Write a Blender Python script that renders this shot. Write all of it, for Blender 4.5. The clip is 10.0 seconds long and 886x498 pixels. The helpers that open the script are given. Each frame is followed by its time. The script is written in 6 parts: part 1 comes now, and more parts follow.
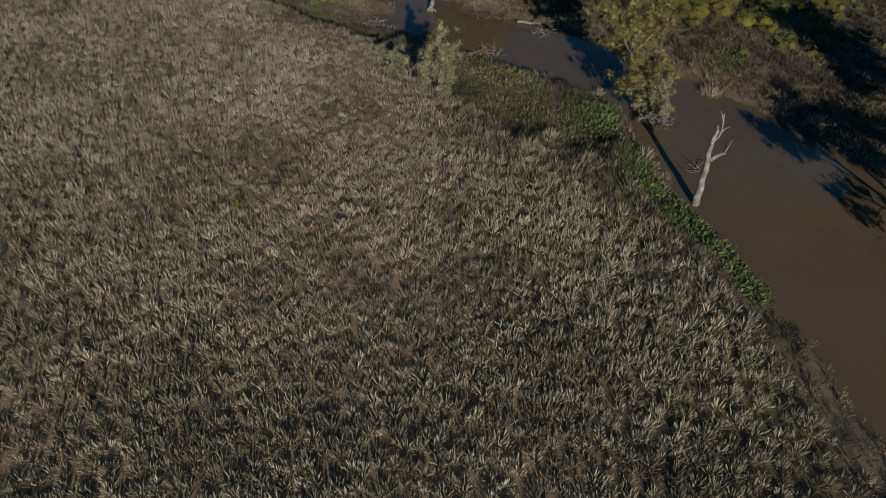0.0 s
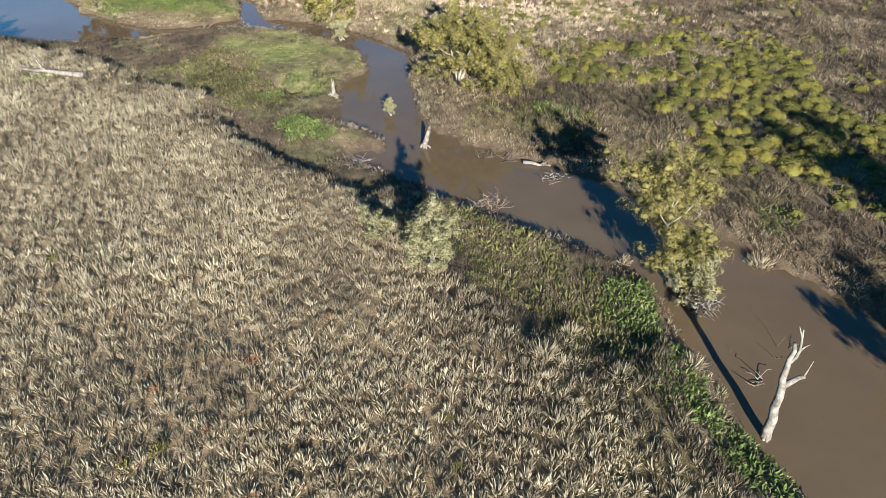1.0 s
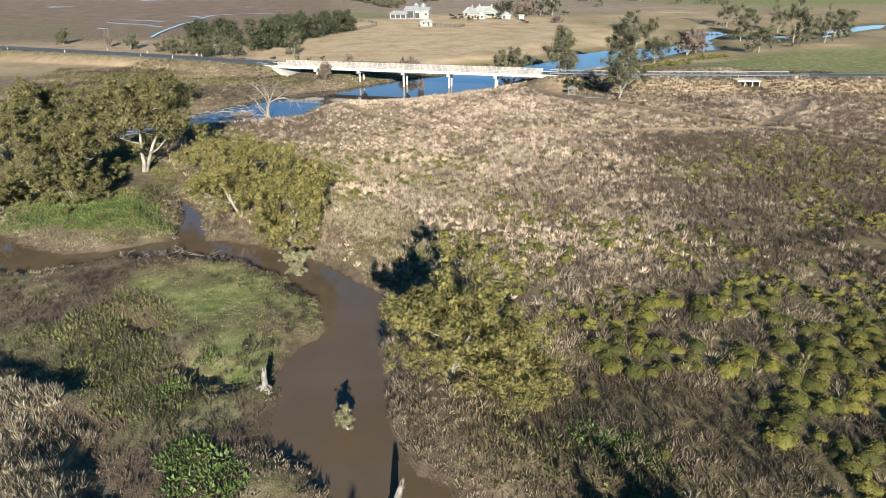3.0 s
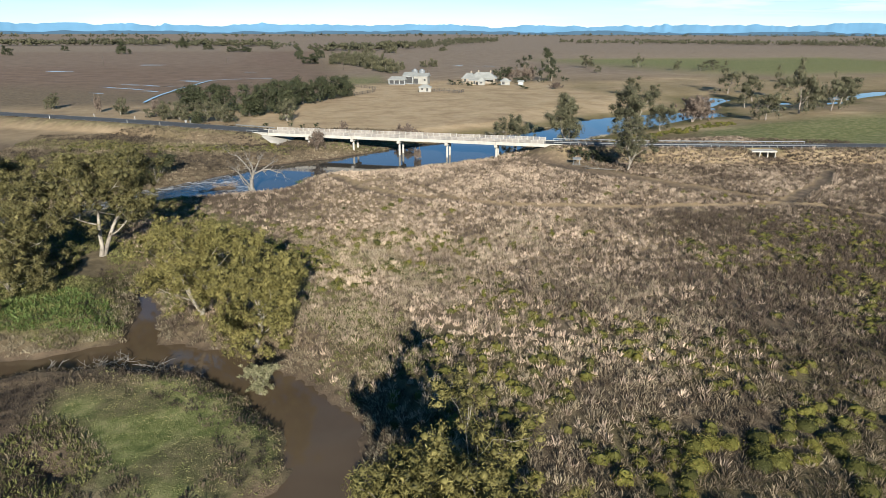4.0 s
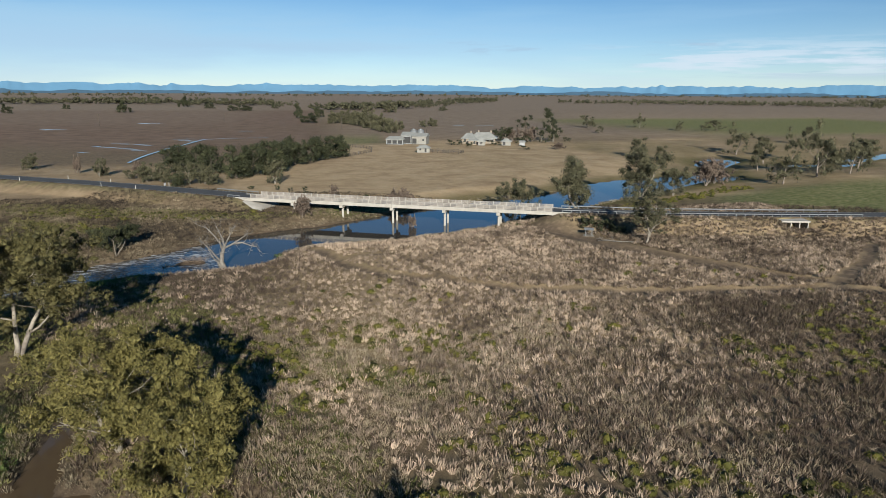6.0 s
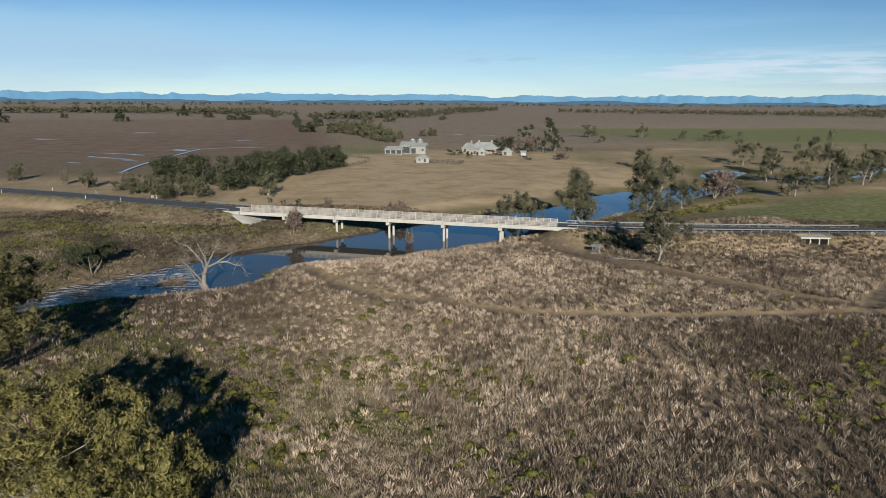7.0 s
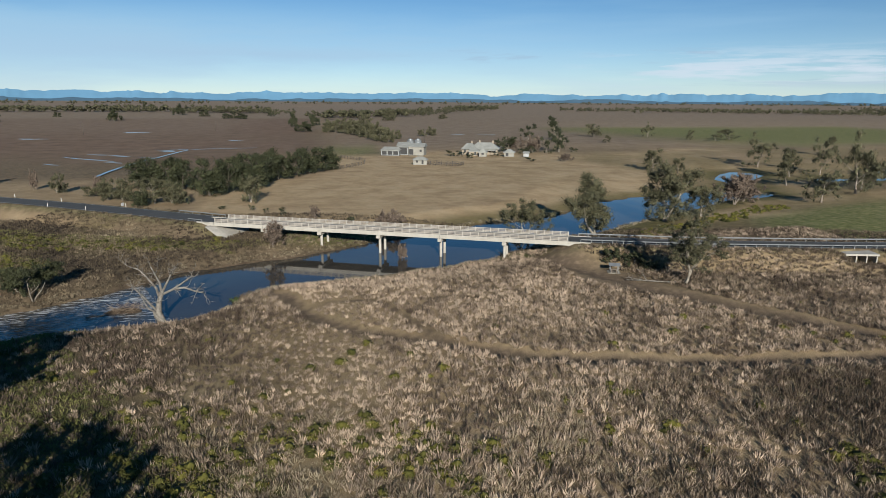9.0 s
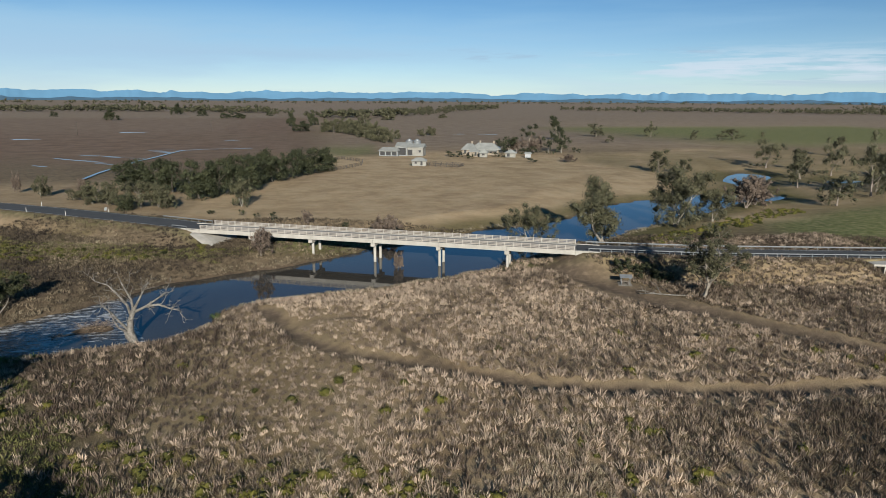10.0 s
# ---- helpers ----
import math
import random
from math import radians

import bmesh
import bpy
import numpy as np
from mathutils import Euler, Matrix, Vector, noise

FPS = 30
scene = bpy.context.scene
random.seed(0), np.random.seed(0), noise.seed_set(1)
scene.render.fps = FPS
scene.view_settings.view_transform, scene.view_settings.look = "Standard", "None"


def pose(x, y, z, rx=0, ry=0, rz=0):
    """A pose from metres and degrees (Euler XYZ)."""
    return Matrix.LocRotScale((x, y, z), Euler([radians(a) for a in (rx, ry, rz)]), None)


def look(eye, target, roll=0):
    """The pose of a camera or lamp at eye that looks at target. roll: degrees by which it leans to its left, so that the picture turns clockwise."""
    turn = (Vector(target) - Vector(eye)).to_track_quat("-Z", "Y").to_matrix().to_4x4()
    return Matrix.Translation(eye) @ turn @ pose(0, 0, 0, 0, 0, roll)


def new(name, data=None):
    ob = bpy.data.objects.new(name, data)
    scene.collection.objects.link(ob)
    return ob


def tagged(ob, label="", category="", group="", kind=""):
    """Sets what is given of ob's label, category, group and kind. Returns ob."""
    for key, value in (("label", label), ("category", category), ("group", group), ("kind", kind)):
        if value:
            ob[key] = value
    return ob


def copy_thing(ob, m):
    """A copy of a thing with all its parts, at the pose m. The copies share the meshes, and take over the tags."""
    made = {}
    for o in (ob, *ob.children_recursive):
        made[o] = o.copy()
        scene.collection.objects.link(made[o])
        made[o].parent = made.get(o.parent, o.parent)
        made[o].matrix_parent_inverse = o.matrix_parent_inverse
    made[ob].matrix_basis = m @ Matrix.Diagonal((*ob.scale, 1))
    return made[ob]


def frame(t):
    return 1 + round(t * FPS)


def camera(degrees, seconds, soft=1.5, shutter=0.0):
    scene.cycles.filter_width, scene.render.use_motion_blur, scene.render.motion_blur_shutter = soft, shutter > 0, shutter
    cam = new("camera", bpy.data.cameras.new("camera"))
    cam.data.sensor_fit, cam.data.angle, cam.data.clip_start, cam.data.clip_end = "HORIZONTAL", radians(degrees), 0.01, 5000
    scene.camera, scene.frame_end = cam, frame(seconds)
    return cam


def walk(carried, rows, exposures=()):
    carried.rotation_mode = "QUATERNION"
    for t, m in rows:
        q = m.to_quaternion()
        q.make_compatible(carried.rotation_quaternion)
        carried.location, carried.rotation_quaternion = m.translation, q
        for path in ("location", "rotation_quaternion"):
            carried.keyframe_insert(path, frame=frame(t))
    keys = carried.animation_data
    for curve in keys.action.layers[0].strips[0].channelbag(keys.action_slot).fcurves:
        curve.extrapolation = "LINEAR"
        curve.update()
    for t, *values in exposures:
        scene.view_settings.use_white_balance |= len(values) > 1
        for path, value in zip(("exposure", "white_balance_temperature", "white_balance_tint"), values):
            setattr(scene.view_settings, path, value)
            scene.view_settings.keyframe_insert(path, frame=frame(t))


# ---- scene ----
cam = camera(68.5, 10.0, soft=0.6)
METRES, EYE, TILT, LEAN, TURN = 101.36, 30.0, 0.0, 0.0, -10.9
ROWS = [
    (0.0, -0.0028, -0.076, 0.0005, -0.56, -42.94, 0.75),
    (0.5, 0.0, 0.0, 0.0, -0.52, -39.71, 0.62),
    (1.0, 0.0028, 0.076, -0.0005, -0.48, -36.48, 0.49),
    (1.5, 0.0056, 0.151, -0.0012, -0.45, -33.34, 0.36),
    (2.0, 0.0085, 0.2285, -0.0021, -0.43, -30.13, 0.23),
    (2.5, 0.0114, 0.3053, -0.0027, -0.42, -27.0, 0.13),
    (3.0, 0.0147, 0.3834, -0.0033, -0.41, -23.81, 0.03),
    (4.5, 0.022, 0.5578, -0.0055, -0.42, -16.83, -0.2),
    (5.0, 0.0238, 0.5977, -0.0062, -0.4, -15.52, -0.25),
    (5.5, 0.0255, 0.6379, -0.0067, -0.4, -14.54, -0.29),
    (7.0, 0.031, 0.7578, -0.0081, -0.36, -12.97, -0.36),
    (7.5, 0.0329, 0.7978, -0.0083, -0.36, -12.98, -0.35),
    (8.0, 0.0348, 0.8379, -0.0085, -0.36, -13.02, -0.36),
    (8.5, 0.0365, 0.8782, -0.0087, -0.35, -13.05, -0.37),
    (9.0, 0.0385, 0.9184, -0.0087, -0.34, -13.09, -0.34),
    (9.5, 0.0401, 0.9587, -0.0088, -0.34, -13.12, -0.34),
    (10.0, 0.0418, 0.9991, -0.0089, -0.32, -13.15, -0.32),
]
EXPOSURES = [(0.0, 0.45, 6000, 6), (0.3, 1.12, 6000, 6), (0.6, 2.18, 6000, 6), (1.5, 2.08, 6000, 6), (2.5, 1.98, 6000, 6), (3.3, 1.72, 6000, 6), (4.5, 1.18, 6000, 6), (5.5, 0.93, 6000, 6), (10.0, 0.79, 6000, 6)]
walk(cam, [(t, pose(0, 0, EYE, TILT, LEAN, TURN) @ pose(METRES * x, METRES * y, METRES * z, 90 + pitch, roll, yaw)) for t, x, y, z, yaw, pitch, roll in ROWS], EXPOSURES)

# ---- world and sun ----
SUN_EL, SUN_AZ = 19.5, 177.5          # the sun stands low behind the start of the walk
world = bpy.data.worlds.new("sky")
scene.world = world
world.use_nodes = True
wn, wl = world.node_tree.nodes, world.node_tree.links
wn.clear()
w_out = wn.new("ShaderNodeOutputWorld")
w_bg = wn.new("ShaderNodeBackground")
w_sky = wn.new("ShaderNodeTexSky")
w_sky.sky_type, w_sky.sun_disc = "NISHITA", False
w_sky.sun_elevation, w_sky.sun_rotation = radians(SUN_EL), radians(180)
w_sky.air_density, w_sky.dust_density, w_sky.ozone_density = 0.65, 0.0, 1.6
w_tc = wn.new("ShaderNodeTexCoord")
w_map = wn.new("ShaderNodeMapping")
w_map.inputs["Scale"].default_value = (1.5, 1.5, 16.0)
w_noise = wn.new("ShaderNodeTexNoise")
w_noise.inputs["Scale"].default_value, w_noise.inputs["Detail"].default_value = 1.7, 7.0
w_ramp = wn.new("ShaderNodeValToRGB")
w_ramp.color_ramp.elements[0].position, w_ramp.color_ramp.elements[1].position = 0.48, 0.66
w_mix = wn.new("ShaderNodeMix")
w_mix.data_type = "RGBA"
w_mix.inputs["B"].default_value = (6.2, 7.9, 9.5, 1)
w_fac = wn.new("ShaderNodeMath")
w_fac.operation = "MULTIPLY"
w_fac.inputs[1].default_value = 0.22
wl.new(w_tc.outputs["Generated"], w_map.inputs["Vector"])
wl.new(w_map.outputs["Vector"], w_noise.inputs["Vector"])
wl.new(w_noise.outputs["Fac"], w_ramp.inputs["Fac"])
wl.new(w_ramp.outputs["Color"], w_fac.inputs[0])
# thin bright haze towards the horizon
w_sep = wn.new("ShaderNodeSeparateXYZ")
w_rng = wn.new("ShaderNodeMapRange")
w_rng.inputs["From Min"].default_value, w_rng.inputs["From Max"].default_value = 0.0, 0.12
w_rng.inputs["To Min"].default_value, w_rng.inputs["To Max"].default_value = 0.34, 0.0
w_max = wn.new("ShaderNodeMath")
w_max.operation, w_max.use_clamp = "ADD", True
wl.new(w_tc.outputs["Generated"], w_sep.inputs["Vector"])
wl.new(w_sep.outputs["Z"], w_rng.inputs["Value"])
wl.new(w_rng.outputs["Result"], w_max.inputs[0])
wl.new(w_fac.outputs[0], w_max.inputs[1])


def sky_patch(way, dot0, dot1, z0, z1, z2, scale, lo, hi, gain):
    """Cloud in one part of the sky: round the heading way, between the heights z0 and z2."""
    dot = wn.new("ShaderNodeVectorMath")
    dot.operation = "DOT_PRODUCT"
    dot.inputs[1].default_value = way
    wl.new(w_tc.outputs["Generated"], dot.inputs[0])
    mp = wn.new("ShaderNodeMapping")
    mp.inputs["Scale"].default_value = scale
    nz = wn.new("ShaderNodeTexNoise")
    nz.inputs["Scale"].default_value, nz.inputs["Detail"].default_value, nz.inputs["Roughness"].default_value = 1.0, 8.0, 0.6
    wl.new(w_tc.outputs["Generated"], mp.inputs["Vector"])
    wl.new(mp.outputs["Vector"], nz.inputs["Vector"])
    total = None
    for source, a, b in ((dot.outputs["Value"], dot0, dot1), (w_sep.outputs["Z"], z0, z1), (w_sep.outputs["Z"], z2, z1), (nz.outputs["Fac"], lo, hi)):
        r = wn.new("ShaderNodeMapRange")
        r.interpolation_type = "SMOOTHSTEP"
        r.inputs["From Min"].default_value, r.inputs["From Max"].default_value = min(a, b), max(a, b)
        r.inputs["To Min"].default_value, r.inputs["To Max"].default_value = (0.0, 1.0) if a < b else (1.0, 0.0)
        wl.new(source, r.inputs["Value"])
        m = wn.new("ShaderNodeMath")
        m.operation = "MULTIPLY"
        wl.new(r.outputs["Result"], m.inputs[0])
        if total:
            wl.new(total, m.inputs[1])
        else:
            m.inputs[1].default_value = gain
        total = m.outputs[0]
    return total


w_veil = wn.new("ShaderNodeMath")
w_veil.operation, w_veil.use_clamp = "ADD", True
wl.new(w_max.outputs[0], w_veil.inputs[0])
wl.new(sky_patch((-0.35, 0.93, 0), 0.66, 0.98, 0.0, 0.07, 0.15, (2.0, 2.0, 12.0), 0.3, 0.6, 0.75), w_veil.inputs[1])
wl.new(w_veil.outputs[0], w_mix.inputs["Factor"])
wl.new(w_sky.outputs["Color"], w_mix.inputs["A"])
w_sheet = w_mix.outputs["Result"]
for patch, tint in ((sky_patch((0.72, 0.7, 0), 0.9, 0.985, 0.008, 0.04, 0.08, (6.0, 6.0, 70.0), 0.46, 0.6, 0.9), (9.2, 9.6, 10.2, 1)),
                    (sky_patch((0.75, 0.66, 0), 0.9, 0.985, 0.008, 0.03, 0.06, (5.0, 5.0, 80.0), 0.5, 0.62, 0.5), (5.2, 6.4, 8.0, 1)),
                    (sky_patch((0.42, 0.91, 0), 0.94, 0.99, 0.03, 0.06, 0.085, (9.0, 9.0, 90.0), 0.56, 0.7, 0.5), (5.6, 6.6, 8.0, 1))):
    w_puff = wn.new("ShaderNodeMix")
    w_puff.data_type = "RGBA"
    w_puff.inputs["B"].default_value = tint
    wl.new(patch, w_puff.inputs["Factor"])
    wl.new(w_sheet, w_puff.inputs["A"])
    w_sheet = w_puff.outputs["Result"]
w_deep = wn.new("ShaderNodeMapRange")
w_deep.inputs["From Min"].default_value, w_deep.inputs["From Max"].default_value = 0.02, 0.34
w_tint = wn.new("ShaderNodeMix")
w_tint.data_type, w_tint.blend_type = "RGBA", "MULTIPLY"
w_tint.inputs["B"].default_value = (0.22, 0.74, 0.98, 1)
wl.new(w_sep.outputs["Z"], w_deep.inputs["Value"])
wl.new(w_deep.outputs["Result"], w_tint.inputs["Factor"])
wl.new(w_sheet, w_tint.inputs["A"])
wl.new(w_tint.outputs["Result"], w_bg.inputs["Color"])
w_bg.inputs["Strength"].default_value = 0.045
wl.new(w_bg.outputs["Background"], w_out.inputs["Surface"])

sun = new("sun", bpy.data.lights.new("sun", "SUN"))
sun.data.energy, sun.data.angle, sun.data.color = 5.0, radians(0.55), (1.0, 0.9, 0.76)
sun.matrix_world = look((0, 0, 0), (math.sin(radians(180 - SUN_AZ)), math.cos(radians(180 - SUN_AZ)), -math.tan(radians(SUN_EL))))

# ---- materials ----


def ramp_of(n, l, fac, stops):
    r = n.new("ShaderNodeValToRGB")
    el = r.color_ramp.elements
    while len(el) < len(stops):
        el.new(0.5)
    for e, (p, c) in zip(el, stops):
        e.position, e.color = p, (*c, 1)
    l.new(fac, r.inputs["Fac"])
    return r.outputs["Color"]


def noise_of(n, l, scale, detail=4.0, rough=0.55, vector=None):
    t = n.new("ShaderNodeTexNoise")
    t.inputs["Scale"].default_value, t.inputs["Detail"].default_value, t.inputs["Roughness"].default_value = scale, detail, rough
    if vector:
        l.new(vector, t.inputs["Vector"])
    return t.outputs["Fac"]


def mix_of(n, l, fac, a, b, kind="MIX"):
    m = n.new("ShaderNodeMix")
    m.data_type, m.blend_type = "RGBA", kind
    for socket, v in (("Factor", fac), ("A", a), ("B", b)):
        if isinstance(v, (int, float)):
            m.inputs[socket].default_value = v
        elif isinstance(v, tuple):
            m.inputs[socket].default_value = (*v, 1)
        else:
            l.new(v, m.inputs[socket])
    return m.outputs["Result"]


def material(name, rough=0.8, metal=0.0):
    m = bpy.data.materials.new(name)
    m.use_nodes = True
    n, l = m.node_tree.nodes, m.node_tree.links
    b = n["Principled BSDF"]
    b.inputs["Roughness"].default_value, b.inputs["Metallic"].default_value = rough, metal
    return m, n, l, b


def bump_on(n, l, b, height, strength, distance):
    u = n.new("ShaderNodeBump")
    u.inputs["Strength"].default_value, u.inputs["Distance"].default_value = strength, distance
    l.new(height, u.inputs["Height"])
    l.new(u.outputs["Normal"], b.inputs["Normal"])
    return u


def position(n):
    return n.new("ShaderNodeNewGeometry").outputs["Position"]


def mottled(name, a, b_col, scale=3.0, rough=0.85, fine=40.0, metal=0.0, bump=0.3, dist=0.02):
    """Two colours at two scales with fine relief."""
    m, n, l, b = material(name, rough, metal)
    p = position(n)
    big = noise_of(n, l, scale, 4, 0.6, p)
    small = noise_of(n, l, fine, 3, 0.6, p)
    c = ramp_of(n, l, big, [(0.3, a), (0.7, b_col)])
    c = mix_of(n, l, 0.45, c, ramp_of(n, l, small, [(0.25, (0.35, 0.35, 0.35)), (0.75, (1, 1, 1))]), "MULTIPLY")
    l.new(c, b.inputs["Base Color"])
    bump_on(n, l, b, small, bump, dist)
    return m


def leafy(name, stops, rough=0.6, patch=0.25, through_light=0.2, lift=0.25):
    """Leaves and blades: a tone for each piece, and broad patches in the stand."""
    m, n, l, b = material(name, rough)
    t = n.new("ShaderNodeAttribute")
    t.attribute_name = "tone"
    p = position(n)
    big = noise_of(n, l, patch, 3, 0.6, p)
    add = n.new("ShaderNodeMath")
    add.operation = "MULTIPLY_ADD"
    add.inputs[1].default_value = 0.7
    fine = n.new("ShaderNodeMath")
    fine.operation = "MULTIPLY_ADD"
    fine.inputs[1].default_value = 0.6
    l.new(noise_of(n, l, 17.0, 3, 0.75, p), fine.inputs[0])
    l.new(t.outputs["Fac"], fine.inputs[2])
    l.new(big, add.inputs[0])
    l.new(fine.outputs[0], add.inputs[2])
    sub = n.new("ShaderNodeMath")
    sub.operation = "SUBTRACT"
    sub.inputs[1].default_value = 0.65
    l.new(add.outputs[0], sub.inputs[0])
    l.new(ramp_of(n, l, sub.outputs[0], stops), b.inputs["Base Color"])
    b.inputs["Specular IOR Level"].default_value = 0.2
    up = n.new("ShaderNodeVectorMath")
    up.operation = "ADD"
    up.inputs[1].default_value = (0, 0, lift)
    l.new(n.new("ShaderNodeNewGeometry").outputs["Normal"], up.inputs[0])
    unit = n.new("ShaderNodeVectorMath")
    unit.operation = "NORMALIZE"
    l.new(up.outputs["Vector"], unit.inputs[0])
    rough_ = bump_on(n, l, b, noise_of(n, l, 14.0, 4, 0.75, p), 0.4, 0.08)
    l.new(unit.outputs["Vector"], rough_.inputs["Normal"])
    tr = n.new("ShaderNodeBsdfTranslucent")
    l.new(ramp_of(n, l, sub.outputs[0], stops), tr.inputs["Color"])
    mx = n.new("ShaderNodeMixShader")
    mx.inputs["Fac"].default_value = through_light
    l.new(b.outputs["BSDF"], mx.inputs[1])
    l.new(tr.outputs["BSDF"], mx.inputs[2])
    l.new(mx.outputs["Shader"], n["Material Output"].inputs["Surface"])
    return m


TUSSOCK = leafy("dry_tussock", [(0.0, (0.089, 0.071, 0.050)), (0.3, (0.205, 0.169, 0.115)), (0.65, (0.345, 0.294, 0.203)), (1.0, (0.486, 0.422, 0.300))], 0.7, 0.12, 0.46, 0.8)
OLIVE = leafy("olive_herb", [(0.0, (0.036, 0.036, 0.012)), (0.5, (0.091, 0.091, 0.028)), (1.0, (0.172, 0.158, 0.061))], 0.65, 0.3, lift=0.7)
SCRUB = leafy("brown_scrub", [(0.0, (0.039, 0.030, 0.023)), (0.4, (0.118, 0.091, 0.060)), (0.75, (0.232, 0.183, 0.122)), (1.0, (0.348, 0.285, 0.192))], 0.75, 0.15, 0.42, 0.8)
REEDS = leafy("dry_reeds", [(0.0, (0.099, 0.073, 0.053)), (0.4, (0.314, 0.241, 0.177)), (1.0, (0.629, 0.493, 0.364))], 0.75, 0.1, 0.42, 0.8)
SHRUB = leafy("yellow_green_shrub", [(0.0, (0.030, 0.032, 0.009)), (0.4, (0.080, 0.077, 0.017)), (0.8, (0.138, 0.126, 0.026)), (1.0, (0.173, 0.119, 0.033))], 0.7, 0.08, lift=0.5)
RUST = leafy("rusty_weed", [(0.0, (0.07, 0.035, 0.02)), (0.5, (0.16, 0.08, 0.04)), (1.0, (0.26, 0.15, 0.08))], 0.75, 0.3)
LAWN = leafy("short_grass", [(0.0, (0.07, 0.085, 0.022)), (0.45, (0.14, 0.145, 0.045)), (1.0, (0.29, 0.245, 0.12))], 0.7, 0.2, lift=0.7)
HERB = leafy("green_herb", [(0.0, (0.028, 0.042, 0.01)), (0.5, (0.07, 0.1, 0.024)), (1.0, (0.14, 0.165, 0.055))], 0.5, 0.3, lift=0.7)
GUM = leafy("gum_leaf", [(0.0, (0.033, 0.031, 0.010)), (0.5, (0.119, 0.104, 0.032)), (1.0, (0.226, 0.191, 0.067))], 0.6, 0.5)
ISLEGUM = leafy("red_gum_leaf", [(0.0, (0.026, 0.025, 0.01)), (0.5, (0.088, 0.078, 0.029)), (1.0, (0.18, 0.154, 0.062))], 0.6, 0.4)
GREYGUM = leafy("grey_green_leaf", [(0.0, (0.06, 0.058, 0.03)), (0.5, (0.16, 0.15, 0.08)), (1.0, (0.27, 0.25, 0.145))], 0.55, 0.5)
DARKLEAF = leafy("dark_leaf", [(0.0, (0.012, 0.015, 0.008)), (0.5, (0.034, 0.038, 0.018)), (1.0, (0.07, 0.072, 0.034))], 0.6, 0.3)
FARGUM = leafy("far_gum_leaf", [(0.0, (0.022, 0.022, 0.012)), (0.5, (0.07, 0.067, 0.037)), (1.0, (0.145, 0.134, 0.078))], 0.6, 0.3)
TWIG = leafy("bare_twig", [(0.0, (0.06, 0.045, 0.035)), (0.5, (0.12, 0.09, 0.07)), (1.0, (0.2, 0.16, 0.125))], 0.8, 0.5)
BARK = mottled("gum_bark", (0.1, 0.08, 0.064), (0.32, 0.285, 0.232), 1.2, 0.8, 14, bump=0.5)
DEADWOOD = mottled("weathered_dead_wood", (0.055, 0.047, 0.038), (0.235, 0.212, 0.185), 2.4, 0.85, 18, bump=0.6)
CONCRETE = mottled("bridge_concrete", (0.29, 0.27, 0.238), (0.38, 0.355, 0.315), 0.6, 0.85, 9, bump=0.15)
DARK_CONCRETE = mottled("darker_concrete", (0.17, 0.15, 0.12), (0.27, 0.245, 0.205), 0.7, 0.9, 7, bump=0.2)
RAILS = mottled("weathered_rail_concrete", (0.21, 0.186, 0.162), (0.31, 0.28, 0.25), 0.8, 0.85, 9, bump=0.15)
ASPHALT = mottled("asphalt", (0.03, 0.031, 0.034), (0.052, 0.052, 0.053), 0.3, 0.9, 25, bump=0.2)
DECK = mottled("worn_deck", (0.2, 0.19, 0.175), (0.3, 0.285, 0.26), 0.3, 0.9, 12, bump=0.1)
PAINT = mottled("white_paint", (0.38, 0.38, 0.36), (0.48, 0.48, 0.46), 2.0, 0.6, 30, bump=0.05)
STEEL = mottled("galvanised_steel", (0.22, 0.23, 0.235), (0.32, 0.33, 0.335), 1.5, 0.5, 20, 0.5, bump=0.05)
TIN = mottled("painted_tin_roof", (0.2, 0.2, 0.185), (0.3, 0.3, 0.275), 0.4, 0.55, 6, bump=0.1)
RENDER = mottled("cream_render", (0.2, 0.165, 0.125), (0.28, 0.235, 0.18), 0.5, 0.9, 8, bump=0.1)
BOARD = mottled("white_board", (0.2, 0.19, 0.168), (0.26, 0.25, 0.222), 0.5, 0.8, 6, bump=0.1)
DARK = mottled("painted_dark_opening", (0.015, 0.015, 0.016), (0.03, 0.03, 0.03), 1.0, 0.7, 6, bump=0.05)
TIMBER = mottled("grey_timber", (0.14, 0.11, 0.09), (0.26, 0.22, 0.18), 1.2, 0.85, 16)
DARKWOOD = mottled("wet_dark_wood", (0.035, 0.028, 0.022), (0.1, 0.08, 0.062), 1.4, 0.8, 14)
MUDBANK = mottled("earth", (0.17, 0.125, 0.085), (0.27, 0.2, 0.14), 0.6, 0.95, 7)


